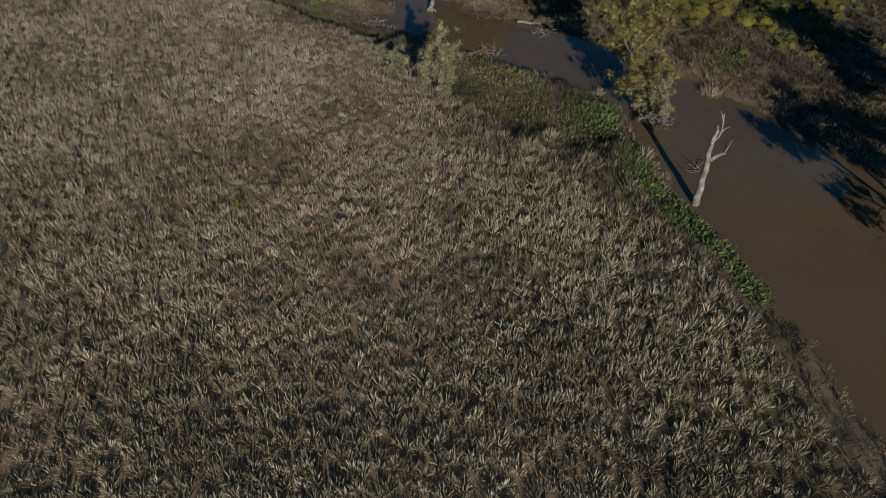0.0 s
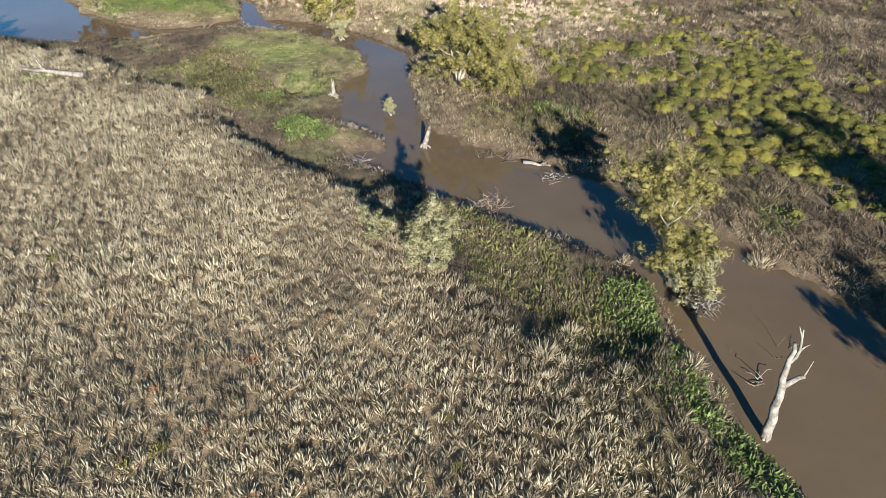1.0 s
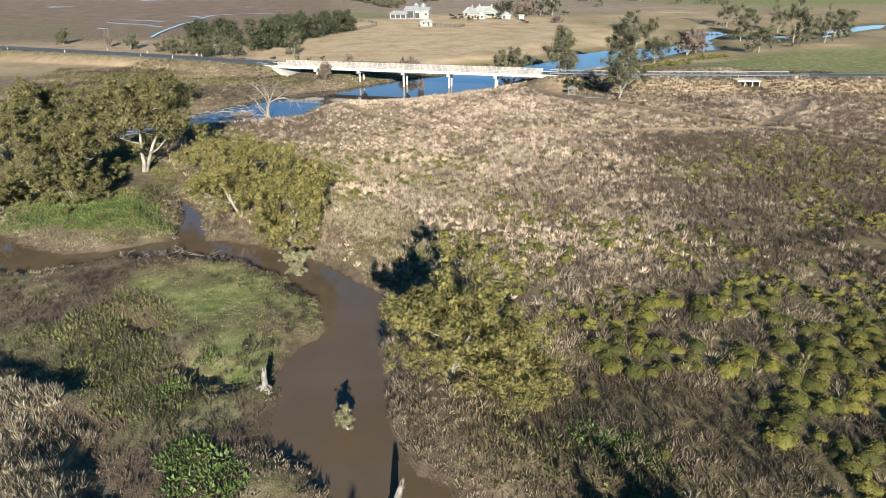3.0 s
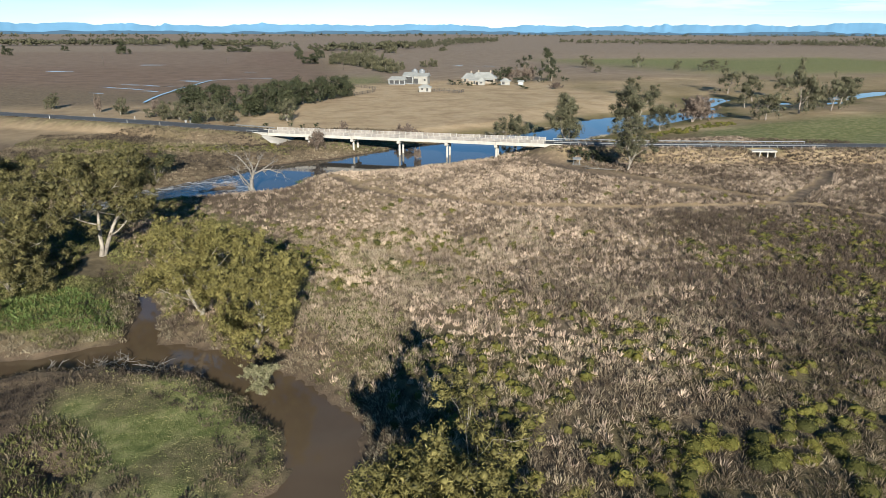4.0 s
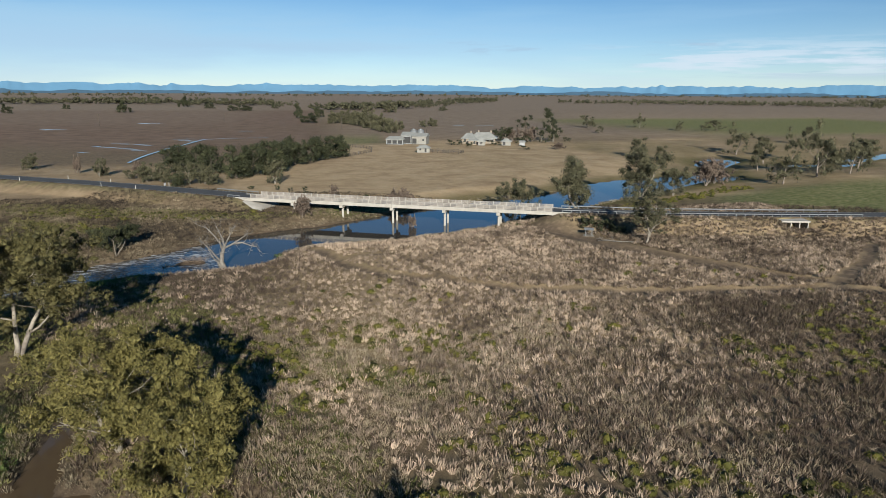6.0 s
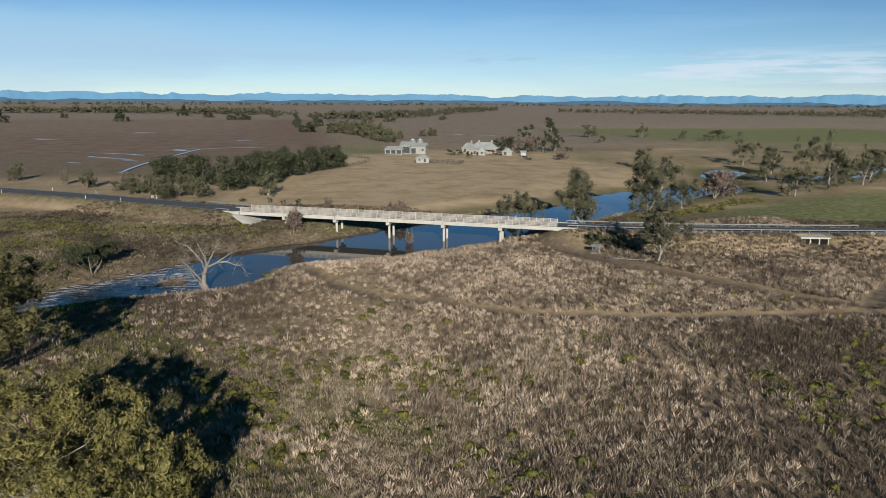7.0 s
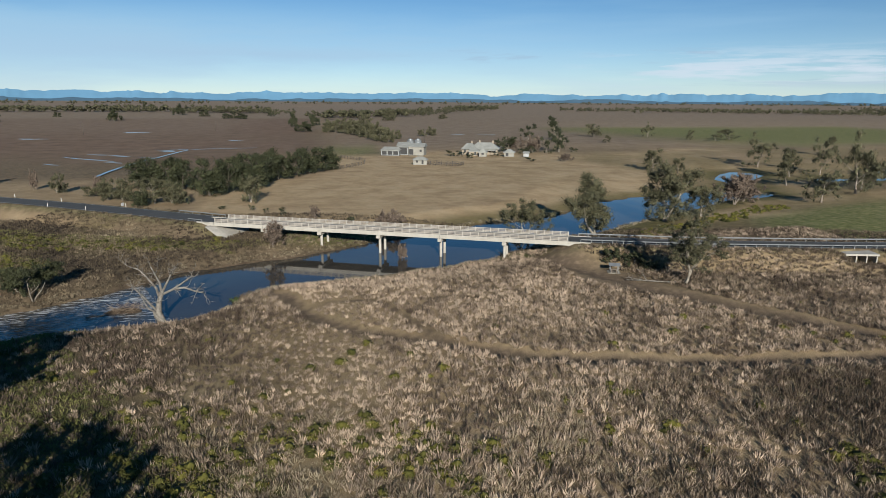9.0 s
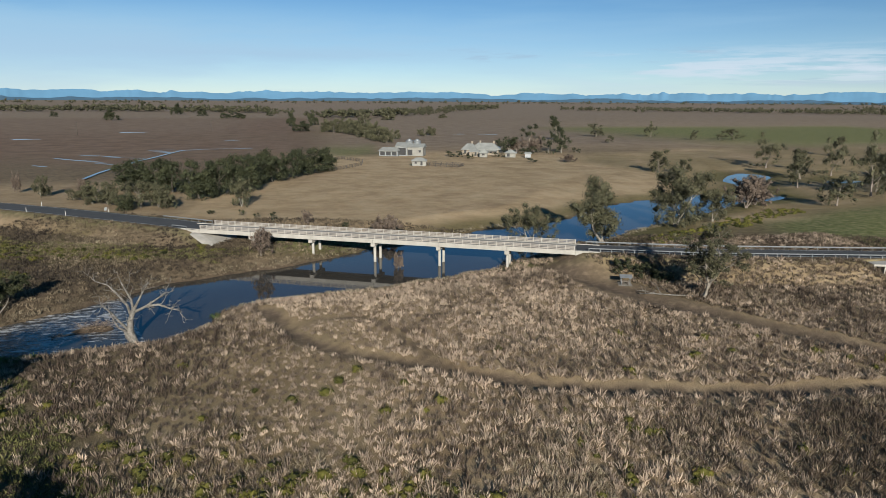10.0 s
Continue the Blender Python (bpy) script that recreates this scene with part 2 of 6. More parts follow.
def make_ground():
    m, n, l, b = material("ground_cover", 0.95)
    p = position(n)
    big = noise_of(n, l, 0.09, 5, 0.6, p)
    mid = noise_of(n, l, 0.7, 5, 0.65, p)
    fine = noise_of(n, l, 6.0, 4, 0.7, p)
    c1, c2, c3 = n.new("ShaderNodeAttribute"), n.new("ShaderNodeAttribute"), n.new("ShaderNodeAttribute")
    c1.attribute_name, c2.attribute_name, c3.attribute_name = "cover", "cover_b", "hazed_plain"
    s1, s2 = n.new("ShaderNodeSeparateColor"), n.new("ShaderNodeSeparateColor")
    l.new(c1.outputs["Color"], s1.inputs["Color"])
    l.new(c2.outputs["Color"], s2.inputs["Color"])
    soil = ramp_of(n, l, mid, [(0.25, (0.06, 0.044, 0.03)), (0.5, (0.12, 0.09, 0.06)), (0.75, (0.2, 0.155, 0.1))])
    green = ramp_of(n, l, mid, [(0.25, (0.055, 0.07, 0.022)), (0.45, (0.115, 0.132, 0.042)), (0.72, (0.25, 0.225, 0.11))])
    bare = ramp_of(n, l, mid, [(0.2, (0.075, 0.055, 0.04)), (0.5, (0.125, 0.092, 0.065)), (0.78, (0.24, 0.178, 0.122))])
    plough = ramp_of(n, l, big, [(0.3, (0.115, 0.076, 0.053)), (0.7, (0.2, 0.138, 0.1))])
    straw = ramp_of(n, l, big, [(0.3, (0.27, 0.19, 0.112)), (0.5, (0.36, 0.265, 0.16)), (0.75, (0.43, 0.33, 0.21))])
    olive = ramp_of(n, l, mid, [(0.25, (0.07, 0.062, 0.022)), (0.7, (0.15, 0.126, 0.052))])
    mud = ramp_of(n, l, mid, [(0.3, (0.05, 0.036, 0.026)), (0.7, (0.11, 0.08, 0.056))])
    c = mix_of(n, l, s2.outputs["Red"], soil, straw)
    c = mix_of(n, l, s2.outputs["Green"], c, olive)
    c = mix_of(n, l, s1.outputs["Blue"], c, plough)
    # far plain: paler, greyer earth with distance haze mixed into its colour
    hazed_plain = ramp_of(n, l, big, [(0.3, (0.165, 0.124, 0.091)), (0.7, (0.245, 0.192, 0.143))])
    c = mix_of(n, l, c3.outputs["Fac"], c, hazed_plain)
    c = mix_of(n, l, s1.outputs["Red"], c, green)
    c = mix_of(n, l, s1.outputs["Green"], c, bare)
    c = mix_of(n, l, s2.outputs["Blue"], c, mud)
    c = mix_of(n, l, 0.5, c, ramp_of(n, l, fine, [(0.2, (0.45, 0.45, 0.45)), (0.75, (1.1, 1.1, 1.1))]), "MULTIPLY")
    c = mix_of(n, l, 0.4, c, ramp_of(n, l, noise_of(n, l, 0.28, 6, 0.7, p), [(0.3, (0.5, 0.52, 0.45)), (0.65, (1.1, 1.08, 1.05))]), "MULTIPLY")
    l.new(c, b.inputs["Base Color"])
    bump_on(n, l, b, fine, 0.8, 0.15)
    b.inputs["Specular IOR Level"].default_value = 0.15
    return m


def make_water(name, ripple, base):
    m, n, l, b = material(name, 0.04)
    p = position(n)
    big = noise_of(n, l, 0.12, 4, 0.6, p)
    l.new(ramp_of(n, l, big, [(0.3, base), (0.7, tuple(1.25 * v for v in base))]), b.inputs["Base Color"])
    b.inputs["IOR"].default_value = 1.33
    bump_on(n, l, b, noise_of(n, l, 1.6, 4, 0.6, p), ripple, 0.05)
    return m


GROUND = make_ground()
MUDDY = make_water("muddy_water", 0.06, (0.062, 0.044, 0.027))
POOL = make_water("pool_water", 0.025, (0.035, 0.032, 0.028))


def make_rapids():
    m, n, l, b = material("broken_water", 0.3)
    p = position(n)
    mp = n.new("ShaderNodeMapping")
    mp.inputs["Rotation"].default_value, mp.inputs["Scale"].default_value = (0, 0, radians(-28)), (0.3, 1.2, 1)
    l.new(p, mp.inputs["Vector"])
    f = noise_of(n, l, 1.5, 8, 0.75, mp.outputs["Vector"])
    foam = ramp_of(n, l, f, [(0.49, (0, 0, 0)), (0.55, (0.35, 0.35, 0.35)), (0.63, (1, 1, 1))])
    l.new(mix_of(n, l, foam, (0.03, 0.029, 0.027), (0.5, 0.5, 0.5)), b.inputs["Base Color"])
    l.new(ramp_of(n, l, f, [(0.5, (0.06, 0.06, 0.06)), (0.66, (0.7, 0.7, 0.7))]), b.inputs["Roughness"])
    b.inputs["IOR"].default_value = 1.33
    bump_on(n, l, b, noise_of(n, l, 1.4, 5, 0.65, mp.outputs["Vector"]), 0.5, 0.12)
    return m


RAPIDS = make_rapids()

# ---- plan: creek, pool, roads ----
LOWER, UPPER, LAND = -2.9, -2.4, -0.6
CULVERT = (118.6, 189.2)
CREEK = [(34, -30, 8), (33, 8, 7.2), (33.2, 26, 8.8), (32, 36, 7.4), (30, 43.5, 4.8), (25.4, 53, 5.4), (19.2, 60, 5.9), (12.4, 65.5, 5.3), (10.9, 72.5, 2.9),
         (8.2, 79.5, 4.9), (9.0, 86, 4.6), (11, 93, 3.1), (11.2, 98.8, 3.1), (6.8, 106.6, 2.6), (0.7, 112.8, 2.6), (-8.5, 116.7, 3.2), (-17, 116, 1.9), (-23.5, 115, 3.2),
         (-32, 118, 5.6), (-43, 125, 8), (-48.5, 138, 7.5), (-52.5, 153, 7.5), (-55, 172, 8), (-75, 185, 10), (-110, 190, 10)]
INLET = [(-8.2, 120, 1.6), (-9.2, 129, 1.2), (-11, 135, 0.8)]
BAY = [(8, 67, 2.5), (5, 68.2, 1.9)]
RIFFLE = [(-3, 194, 11.0), (-10, 191, 8.5), (-19, 187.5, 7.0), (-29, 181.5, 4.6), (-38, 174, 4.0), (-50, 171, 5)]
RIVER = [(-8, 193, 7.0), (-3, 197.5, 9.5), (3, 204, 10), (12, 208.4, 9.6), (20.5, 212.3, 9.6), (30, 217.5, 9.6), (41, 225.5, 10), (53, 231, 10.2), (67, 238, 11.5), (82, 243, 11), (97, 253, 10),
         (113, 266, 13), (130, 275, 12), (150, 285, 8), (167, 286, 6.5), (176, 300, 1.5), (186, 322, 5), (196, 335, 7), (207, 343, 5)]
SIDE_POOL = [(222, 318, 1.5), (236, 312, 3), (252, 318, 2), (285, 345, 3.5), (330, 360, 4)]
WIDENING = [(20, 208, 7), (32, 212.5, 8), (42, 217, 9.3), (52, 222, 9), (62, 227, 8)]
TERRACE = [(-39, 114, 2.5), (-26, 107, 5), (-12, 100, 11), (-3, 92, 10.5), (-1.5, 80, 7), (2, 70, 4.5), (5, 63, 2.5)]
BENCH = [(13, 51.5, 4.0), (16.5, 44, 4.2), (19, 38, 3)]
ROAD_L = [(-420, 500), (-180, 353), (-99, 303), (-52, 275.5), (-37, 266), (-8, 246.2), (0.9, 239.7)]
BANK_L = [(-420, 500), (-180, 353), (-99, 303), (-52, 275.5), (-37, 266), (-8, 246.2), (-4.2, 242.8)]
BANK_R = [(74.8, 206.3), (77, 205.3), (92, 199.6), (121, 192.8), (148, 188), (160, 185.8), (300, 166), (600, 130)]
ROAD_R = [(70.2, 208.2), (77, 205.9), (92, 200.6), (121, 193.9), (148, 189.1), (160, 186.9), (300, 167.2), (600, 131.2)]
TRACK_A = [(16, 190.5), (17.2, 187.5), (18.8, 183), (21.6, 177), (25.7, 173.2), (30.8, 169.9), (35.6, 166.6), (41, 163), (47, 159.3), (53.2, 156.8), (61, 154.8), (70.5, 153.4), (82.2, 152.3), (94, 151.6), (102, 147.8), (106.5, 139), (108.6, 128), (111, 112)]
TRACK_B = [(62, 209.5), (65.5, 203), (68.3, 194), (71.6, 187), (75.2, 181), (79.6, 175.6), (84, 169.6), (88, 164.6), (92.4, 159.8), (98.5, 153.5)]
CLEARING = [(66, 205, 2.4), (68.5, 198, 3.4), (70.5, 191, 4.6), (74, 184.6, 3.6), (78.5, 177.6, 2.4), (84, 170, 2.0), (92.4, 159.8, 1.4)]
TRACK_C = [(97.5, 152.6), (108, 160), (117.5, 167), (126, 175.4)]
LOOP = [(19.6, 181.5), (21.5, 183.4), (24, 184.6), (28.4, 184.1), (31.4, 182), (33.2, 177), (34.8, 171.5), (37, 166)]


def vnoise(x, y, size, seed=0):
    """Smooth value noise in 0..1 over metres."""
    x, y = np.asarray(x, float) / size, np.asarray(y, float) / size
    i, j = np.floor(x), np.floor(y)
    u, v = x - i, y - j
    u, v = u * u * (3 - 2 * u), v * v * (3 - 2 * v)

    def h(a, b):
        q = np.sin(a * 127.1 + b * 311.7 + seed * 74.7) * 43758.5453
        return q - np.floor(q)
    return (h(i, j) * (1 - u) + h(i + 1, j) * u) * (1 - v) + (h(i, j + 1) * (1 - u) + h(i + 1, j + 1) * u) * v


def sd_path(nodes, x, y):
    """Signed distance to a winding band of changing half width."""
    best = np.full(np.shape(x), 1e9)
    for (ax, ay, ar), (bx, by, br) in zip(nodes, nodes[1:]):
        dx, dy = bx - ax, by - ay
        t = np.clip(((x - ax) * dx + (y - ay) * dy) / (dx * dx + dy * dy), 0, 1)
        best = np.minimum(best, np.hypot(x - ax - t * dx, y - ay - t * dy) - (ar + (br - ar) * t))
    return best


def sd_line(nodes, x, y):
    return sd_path([(a, b, 0.0) for a, b in nodes], x, y)


def smooth(a, b, v):
    t = np.clip((v - a) / (b - a), 0, 1)
    return t * t * (3 - 2 * t)


def edge_noise(x, y):
    return 1.1 * (vnoise(x, y, 3.1, 3) - 0.5) + 0.9 * (vnoise(x, y, 8, 4) - 0.5) + 0.5 * (vnoise(x, y, 1.2, 5) - 0.5)


def sd_lower(x, y):
    return np.minimum(np.minimum(sd_path(CREEK, x, y), sd_path(INLET, x, y)), sd_path(BAY, x, y)) + edge_noise(x, y)


def sd_upper(x, y):
    return np.minimum(np.minimum(sd_path(RIVER, x, y), sd_path(SIDE_POOL, x, y)), sd_path(WIDENING, x, y)) + edge_noise(x, y)


def sd_riffle(x, y):
    return sd_path(RIFFLE, x, y) + edge_noise(x, y)


def sd_road(x, y):
    return np.minimum(sd_line(ROAD_L, x, y), sd_line(ROAD_R, x, y))


def track_dist(x, y):
    return np.minimum(np.minimum(sd_line(TRACK_A, x, y), sd_line(TRACK_B, x, y)), np.minimum(sd_line(TRACK_C, x, y), sd_line(LOOP, x, y) + 0.75))


def height(x, y):
    x, y = np.asarray(x, float), np.asarray(y, float)
    near = 1 - smooth(260, 420, np.hypot(x - 20, y - 60))
    z = LAND + 0.6 * smooth(205, 260, y) + near * (0.5 * (vnoise(x, y, 28, 1) - 0.5) + 0.3 * (vnoise(x, y, 7, 2) - 0.5))
    bench = sd_path(BENCH, x, y) + edge_noise(x, y)
    z = np.minimum(z, -1.75 + 1.4 * smooth(-2.5, 6.0, bench))
    low = sd_path(TERRACE, x, y) + 0.8 * edge_noise(x, y) + 3.0 * (vnoise(x, y, 6, 6) - 0.5)
    floor_ = -1.85 + 0.3 * (vnoise(x, y, 5, 7) - 0.5) - 1.35 * smooth(3.2, 0.5, sd_path([(-9.6, 97.3, 0.0), (-8.6, 95.6, 0.2)], x, y) + 1.6 * (vnoise(x, y, 1.6, 8) - 0.5) + 1.2) - 1.25 * smooth(2.6, 0.6, sd_path([(-3.4, 88.0, 0.4), (-0.6, 85.6, 0.9)], x, y) + 2.4 * (vnoise(x, y, 1.1, 8) - 0.5) + 1.0)
    z = np.where(low < 0, np.minimum(z, floor_), np.minimum(z, floor_ + smooth(-0.5, 6.0, low + 2.0 * (vnoise(x, y, 2.4, 34) - 0.5)) * 2.6))
    for sd, w, rise in ((sd_lower(x, y), LOWER, 0.42), (sd_upper(x, y), UPPER, np.interp(x, [12, 28, 70, 110], [0.3, 0.12, 0.12, 0.05])), (sd_riffle(x, y), -2.75, 0.3)):
        bank = w + 0.06 + (0.25 if w < -2.5 else 0.12) * smooth(0, 0.5, sd) + rise * np.maximum(sd, 0)
        z = np.where(sd < 0, np.minimum(z, w - 0.05 - 0.45 * np.minimum(-sd, 3.0)), np.minimum(z, bank))
    z = np.maximum(z, -3.1 + 1.5 * np.exp(-(((x + 7) / 3.2) ** 2 + ((y - 191) / 1.5) ** 2)) + 0.25 * (vnoise(x, y, 0.9, 33) - 0.5))
    z = z - 0.35 * smooth(1.9, 0.9, np.minimum(sd_line(TRACK_A, x, y), sd_line(TRACK_B, x, y)))
    d = np.minimum(sd_line(BANK_L, x, y), sd_line(BANK_R, x, y)) + 0.5 * (vnoise(x, y, 4, 9) - 0.5)
    bank = 2.22 - np.where(d < 4.6, 0.0, (d - 4.6) * 0.52) - 0.6 * smooth(150, 420, np.abs(x))
    cut = smooth(4.0, 3.2, np.abs(x - CULVERT[0] + 0.25 * (y - CULVERT[1]))) * smooth(1.2, 0.6, y - CULVERT[1])
    return np.maximum(z, bank - cut * np.maximum(bank - 0.1, 0))


def mesh_from(name, verts, faces, mat, tone=None, smooth_faces=False):
    """A mesh from arrays: verts (n, 3), faces (m, 3 or 4)."""
    me = bpy.data.meshes.new(name)
    verts, faces = np.asarray(verts, np.float32), np.asarray(faces, np.int32)
    k = faces.shape[1]
    me.vertices.add(len(verts))
    me.vertices.foreach_set("co", verts.ravel())
    me.loops.add(faces.size)
    me.loops.foreach_set("vertex_index", faces.ravel())
    me.polygons.add(len(faces))
    me.polygons.foreach_set("loop_start", np.arange(0, faces.size, k, dtype=np.int32))
    if smooth_faces:
        me.polygons.foreach_set("use_smooth", np.ones(len(faces), bool))
    if tone is not None:
        a = me.attributes.new("tone", "FLOAT", "POINT")
        a.data.foreach_set("value", np.asarray(tone, np.float32))
    me.materials.append(mat)
    me.update(calc_edges=True)
    me.validate()
    return me


def part(name, bm, mat, parent=None, label=""):
    me = bpy.data.meshes.new(name)
    bm.to_mesh(me)
    bm.free()
    me.materials.append(mat)
    ob = new(name, me)
    ob.parent = parent
    return tagged(ob, label)


def axis(lo, hi, step, far, grow=1.13):
    mid = list(np.arange(lo, hi + 0.01, step))
    up, d = [mid[-1]], step
    while up[-1] < far:
        d *= grow
        up.append(up[-1] + d)
    dn, d = [mid[0]], step
    while dn[-1] > -far:
        d *= grow
        dn.append(dn[-1] - d)
    return np.array(dn[:0:-1] + mid + up[1:])


def box_mask(x, y, x0, x1, y0, y1, soft, seed):
    w = soft * (vnoise(x, y, soft * 2.0, seed) - 0.5) * 2
    return smooth(x0 - soft, x0 + soft, x + w) * smooth(x1 + soft, x1 - soft, x + w) * smooth(y0 - soft, y0 + soft, y + w) * smooth(y1 + soft, y1 - soft, y + w)


def build_ground():
    gx, gy = axis(-60, 130, 1.05, 4900), axis(-10, 262, 1.05, 4900)
    X, Y = np.meshgrid(gx, gy)
    Z = height(X, Y)
    nx, ny = len(gx), len(gy)
    idx = np.arange(nx * ny).reshape(ny, nx)
    f = np.stack([idx[:-1, :-1], idx[:-1, 1:], idx[1:, 1:], idx[1:, :-1]], -1).reshape(-1, 4)
    me = mesh_from("ground", np.stack([X, Y, Z], -1).reshape(-1, 3), f, GROUND, smooth_faces=True)
    x, y = X.ravel(), Y.ravel()
    sl, su = sd_lower(x, y), sd_upper(x, y)
    ter = sd_path(TERRACE, x, y)
    lawn = smooth(2.5, -2, sd_path([(-9, 106, 3.2), (0, 102, 6.5), (3, 95, 5.5), (2.5, 88, 2.5)], x, y) + 2 * (vnoise(x, y, 4, 11) - 0.5))
    isle = smooth(2, -3, sd_path([(-13, 124, 3), (-18, 128, 6), (-30, 130, 5)], x, y) + 3 * (vnoise(x, y, 4, 12) - 0.5))
    marsh = smooth(2, -2, ter) * smooth(0.5, 0.62, vnoise(x, y, 5, 13))
    greenfield = box_mask(x, y, 240, 620, 470, 720, 12, 14) * smooth(250, 380, x + 0.3 * (y - 470))
    pasture = smooth(6, -6, sd_path([(150, 222, 22), (240, 232, 45), (400, 250, 60)], x, y)) * smooth(3, 6, sd_road(x, y)) * smooth(4, 10, su)
    underbridge = smooth(3, -3, sd_path([(14, 233, 5), (30, 234, 4), (40, 241, 2)], x, y))
    verge = smooth(6.5, 5.0, sd_road(x, y)) * 0.35
    river_green = smooth(4, -2, sd_path([(62, 214, 3), (50, 214, 2), (68, 218, 3)], x, y))
    green = np.clip(lawn + 0.9 * isle + 0.45 * marsh + 0.9 * greenfield + 0.85 * pasture * smooth(275, 245, y) + 0.7 * underbridge + verge + 0.8 * river_green + 0.7 * box_mask(x, y, 32, 56, 440, 500, 6, 25), 0, 1)
    tr = track_dist(x, y)
    wob = 0.7 * (vnoise(x, y, 2.5, 15) - 0.5)
    clear = sd_path(CLEARING, x, y)
    bare = np.clip(0.95 * smooth(1.5, 0.7, np.abs(tr - 0.5) + wob + 0.45) + 0.7 * smooth(1.5, -1, clear + wob) + 0.35 * smooth(1.2, 0.2, sl) + 0.9 * smooth(4.2, 3.4, sd_road(x, y)), 0, 1)
    plough = np.clip(box_mask(x, y, -900, 20, 322, 1010, 14, 16) * smooth(0, 60, y + 0.62 * x - 330), 0, 1)
    plain = smooth(440, 520, y) * smooth(16, 60, x) + smooth(1000, 1040, y)
    paddock = box_mask(x, y, -6, 150, 246, 445, 9, 17) * smooth(6, 12, sd_road(x, y))
    field = smooth(205, 225, y) * (1 - paddock)
    dry = np.clip(paddock + box_mask(x, y, 80, 420, 230, 450, 14, 21) * (0.55 + 0.5 * smooth(0.4, 0.7, vnoise(x * 0.3, y, 12, 27)) * (0.5 + vnoise(x * 0.5, y, 5, 28))) + 0.42 * plain + 0.5 * plain * smooth(0.4, 0.65, vnoise(x * 0.12, y, 70, 23)) + 0.1 * field + 0.7 * smooth(105, 140, y) * smooth(215, 200, y) * smooth(0, 12, x) + 0.55 * smooth(5, 9, sd_road(x, y)) * smooth(12, -4, x) * smooth(355, 330, y) * smooth(240, 262, y) + 0.3 * smooth(118, 110, y) * smooth(10, 4, x) * smooth(0, 4, ter), 0, 1)
    plough = np.clip(plough * (0.7 + 0.6 * vnoise(x * 0.12, y, 35, 22)) + 0.8 * plain * smooth(0.3, 0.6, vnoise(x * 0.2, y, 120, 18)), 0, 1)
    right = smooth(2, 6, sl) * smooth(10, 16, x) * smooth(125, 100, y)
    olive = np.clip(0.55 * right * smooth(0.35, 0.6, vnoise(x, y, 9, 19)) + 0.6 * smooth(262, 240, y) * smooth(212, 226, y) * smooth(8, -4, x) * smooth(0.4, 0.6, vnoise(x, y, 14, 20)) + 0.45 * box_mask(x, y, 80, 420, 205, 440, 14, 21) * smooth(0.15, 0.5, vnoise(x, y, 16, 24)) * (1 - 0.8 * paddock) + 0.25 * smooth(40, 10, x) * smooth(112, 125, y) * smooth(190, 178, y) + 0.8 * smooth(12, 4, su) * smooth(222, 232, y), 0, 1)
    mud = np.clip(smooth(1.4, 0.1, np.minimum(sl, su)) * 0.7 + smooth(0, -0.3, np.minimum(sl, su)) + 0.6 * smooth(1, -1, ter) * smooth(0.55, 0.35, vnoise(x, y, 5, 13)), 0, 1)
    # where the haze-tinted earth colour of the far plain lies
    a = me.attributes.new("hazed_plain", "FLOAT", "POINT")
    a.data.foreach_set("value", np.clip(0.85 * plain * (1 - greenfield) + 0.4 * smooth(560, 760, y) * smooth(-20, -80, x), 0, 1).astype(np.float32))
    for name, cols in (("cover", (green, bare, plough)), ("cover_b", (dry, olive, mud))):
        a = me.attributes.new(name, "FLOAT_COLOR", "POINT")
        a.data.foreach_set("color", np.stack([*cols, np.ones_like(x)], -1).astype(np.float32).ravel())
    return tagged(new("ground", me), "dry grassy river flats and ploughed plain reaching the horizon", "ground", kind="structure")


build_ground()


def sheet(name, x0, x1, y0, y1, z, mat, label):
    bm = bmesh.new()
    bm.faces.new([bm.verts.new(v) for v in ((x0, y0, z), (x1, y0, z), (x1, y1, z), (x0, y1, z))])
    ob = part(name, bm, mat)
    return tagged(ob, label, "water", kind="structure")


sheet("water", -130, 70, -60, 181, LOWER, MUDDY, "calm muddy brown creek water between grassy banks")
sheet("water", -9.5, 420, 184, 420, UPPER, POOL, "still river pool reflecting the blue sky")


def build_riffle():
    v, f = [], []
    pts = [(Vector((a, b, 0)), r) for a, b, r in RIFFLE]
    rows_ = 40
    for i in range(rows_ + 1):
        t = i / rows_ * (len(pts) - 1)
        k = min(int(t), len(pts) - 2)
        c = pts[k][0].lerp(pts[k + 1][0], t - k)
        r = pts[k][1] + (pts[k + 1][1] - pts[k][1]) * (t - k) + 1.2
        d = (pts[k + 1][0] - pts[k][0]).normalized()
        nrm = Vector((-d.y, d.x, 0))
        z = UPPER + (LOWER - UPPER) * max(0.0, i / rows_ - 0.16) / 0.84
        for j in range(17):
            q = c + nrm * r * (j / 8 - 1)
            bump_ = 0.16 * (vnoise(q.x, q.y, 1.3, 31) - 0.5) * min(1, i / 4) * min(1, (rows_ - i) / 8)
            v.append((q.x, q.y, z + 0.015 + float(bump_)))
    for i in range(rows_):
        for j in range(16):
            a = i * 17 + j
            f.append((a, a + 1, a + 18, a + 17))
    me = mesh_from("rapids", v, f, RAPIDS, smooth_faces=True)
    tagged(new("rapids", me), "shallow broken water running over stones", "water", kind="structure")


build_riffle()

# ---- shapes ----


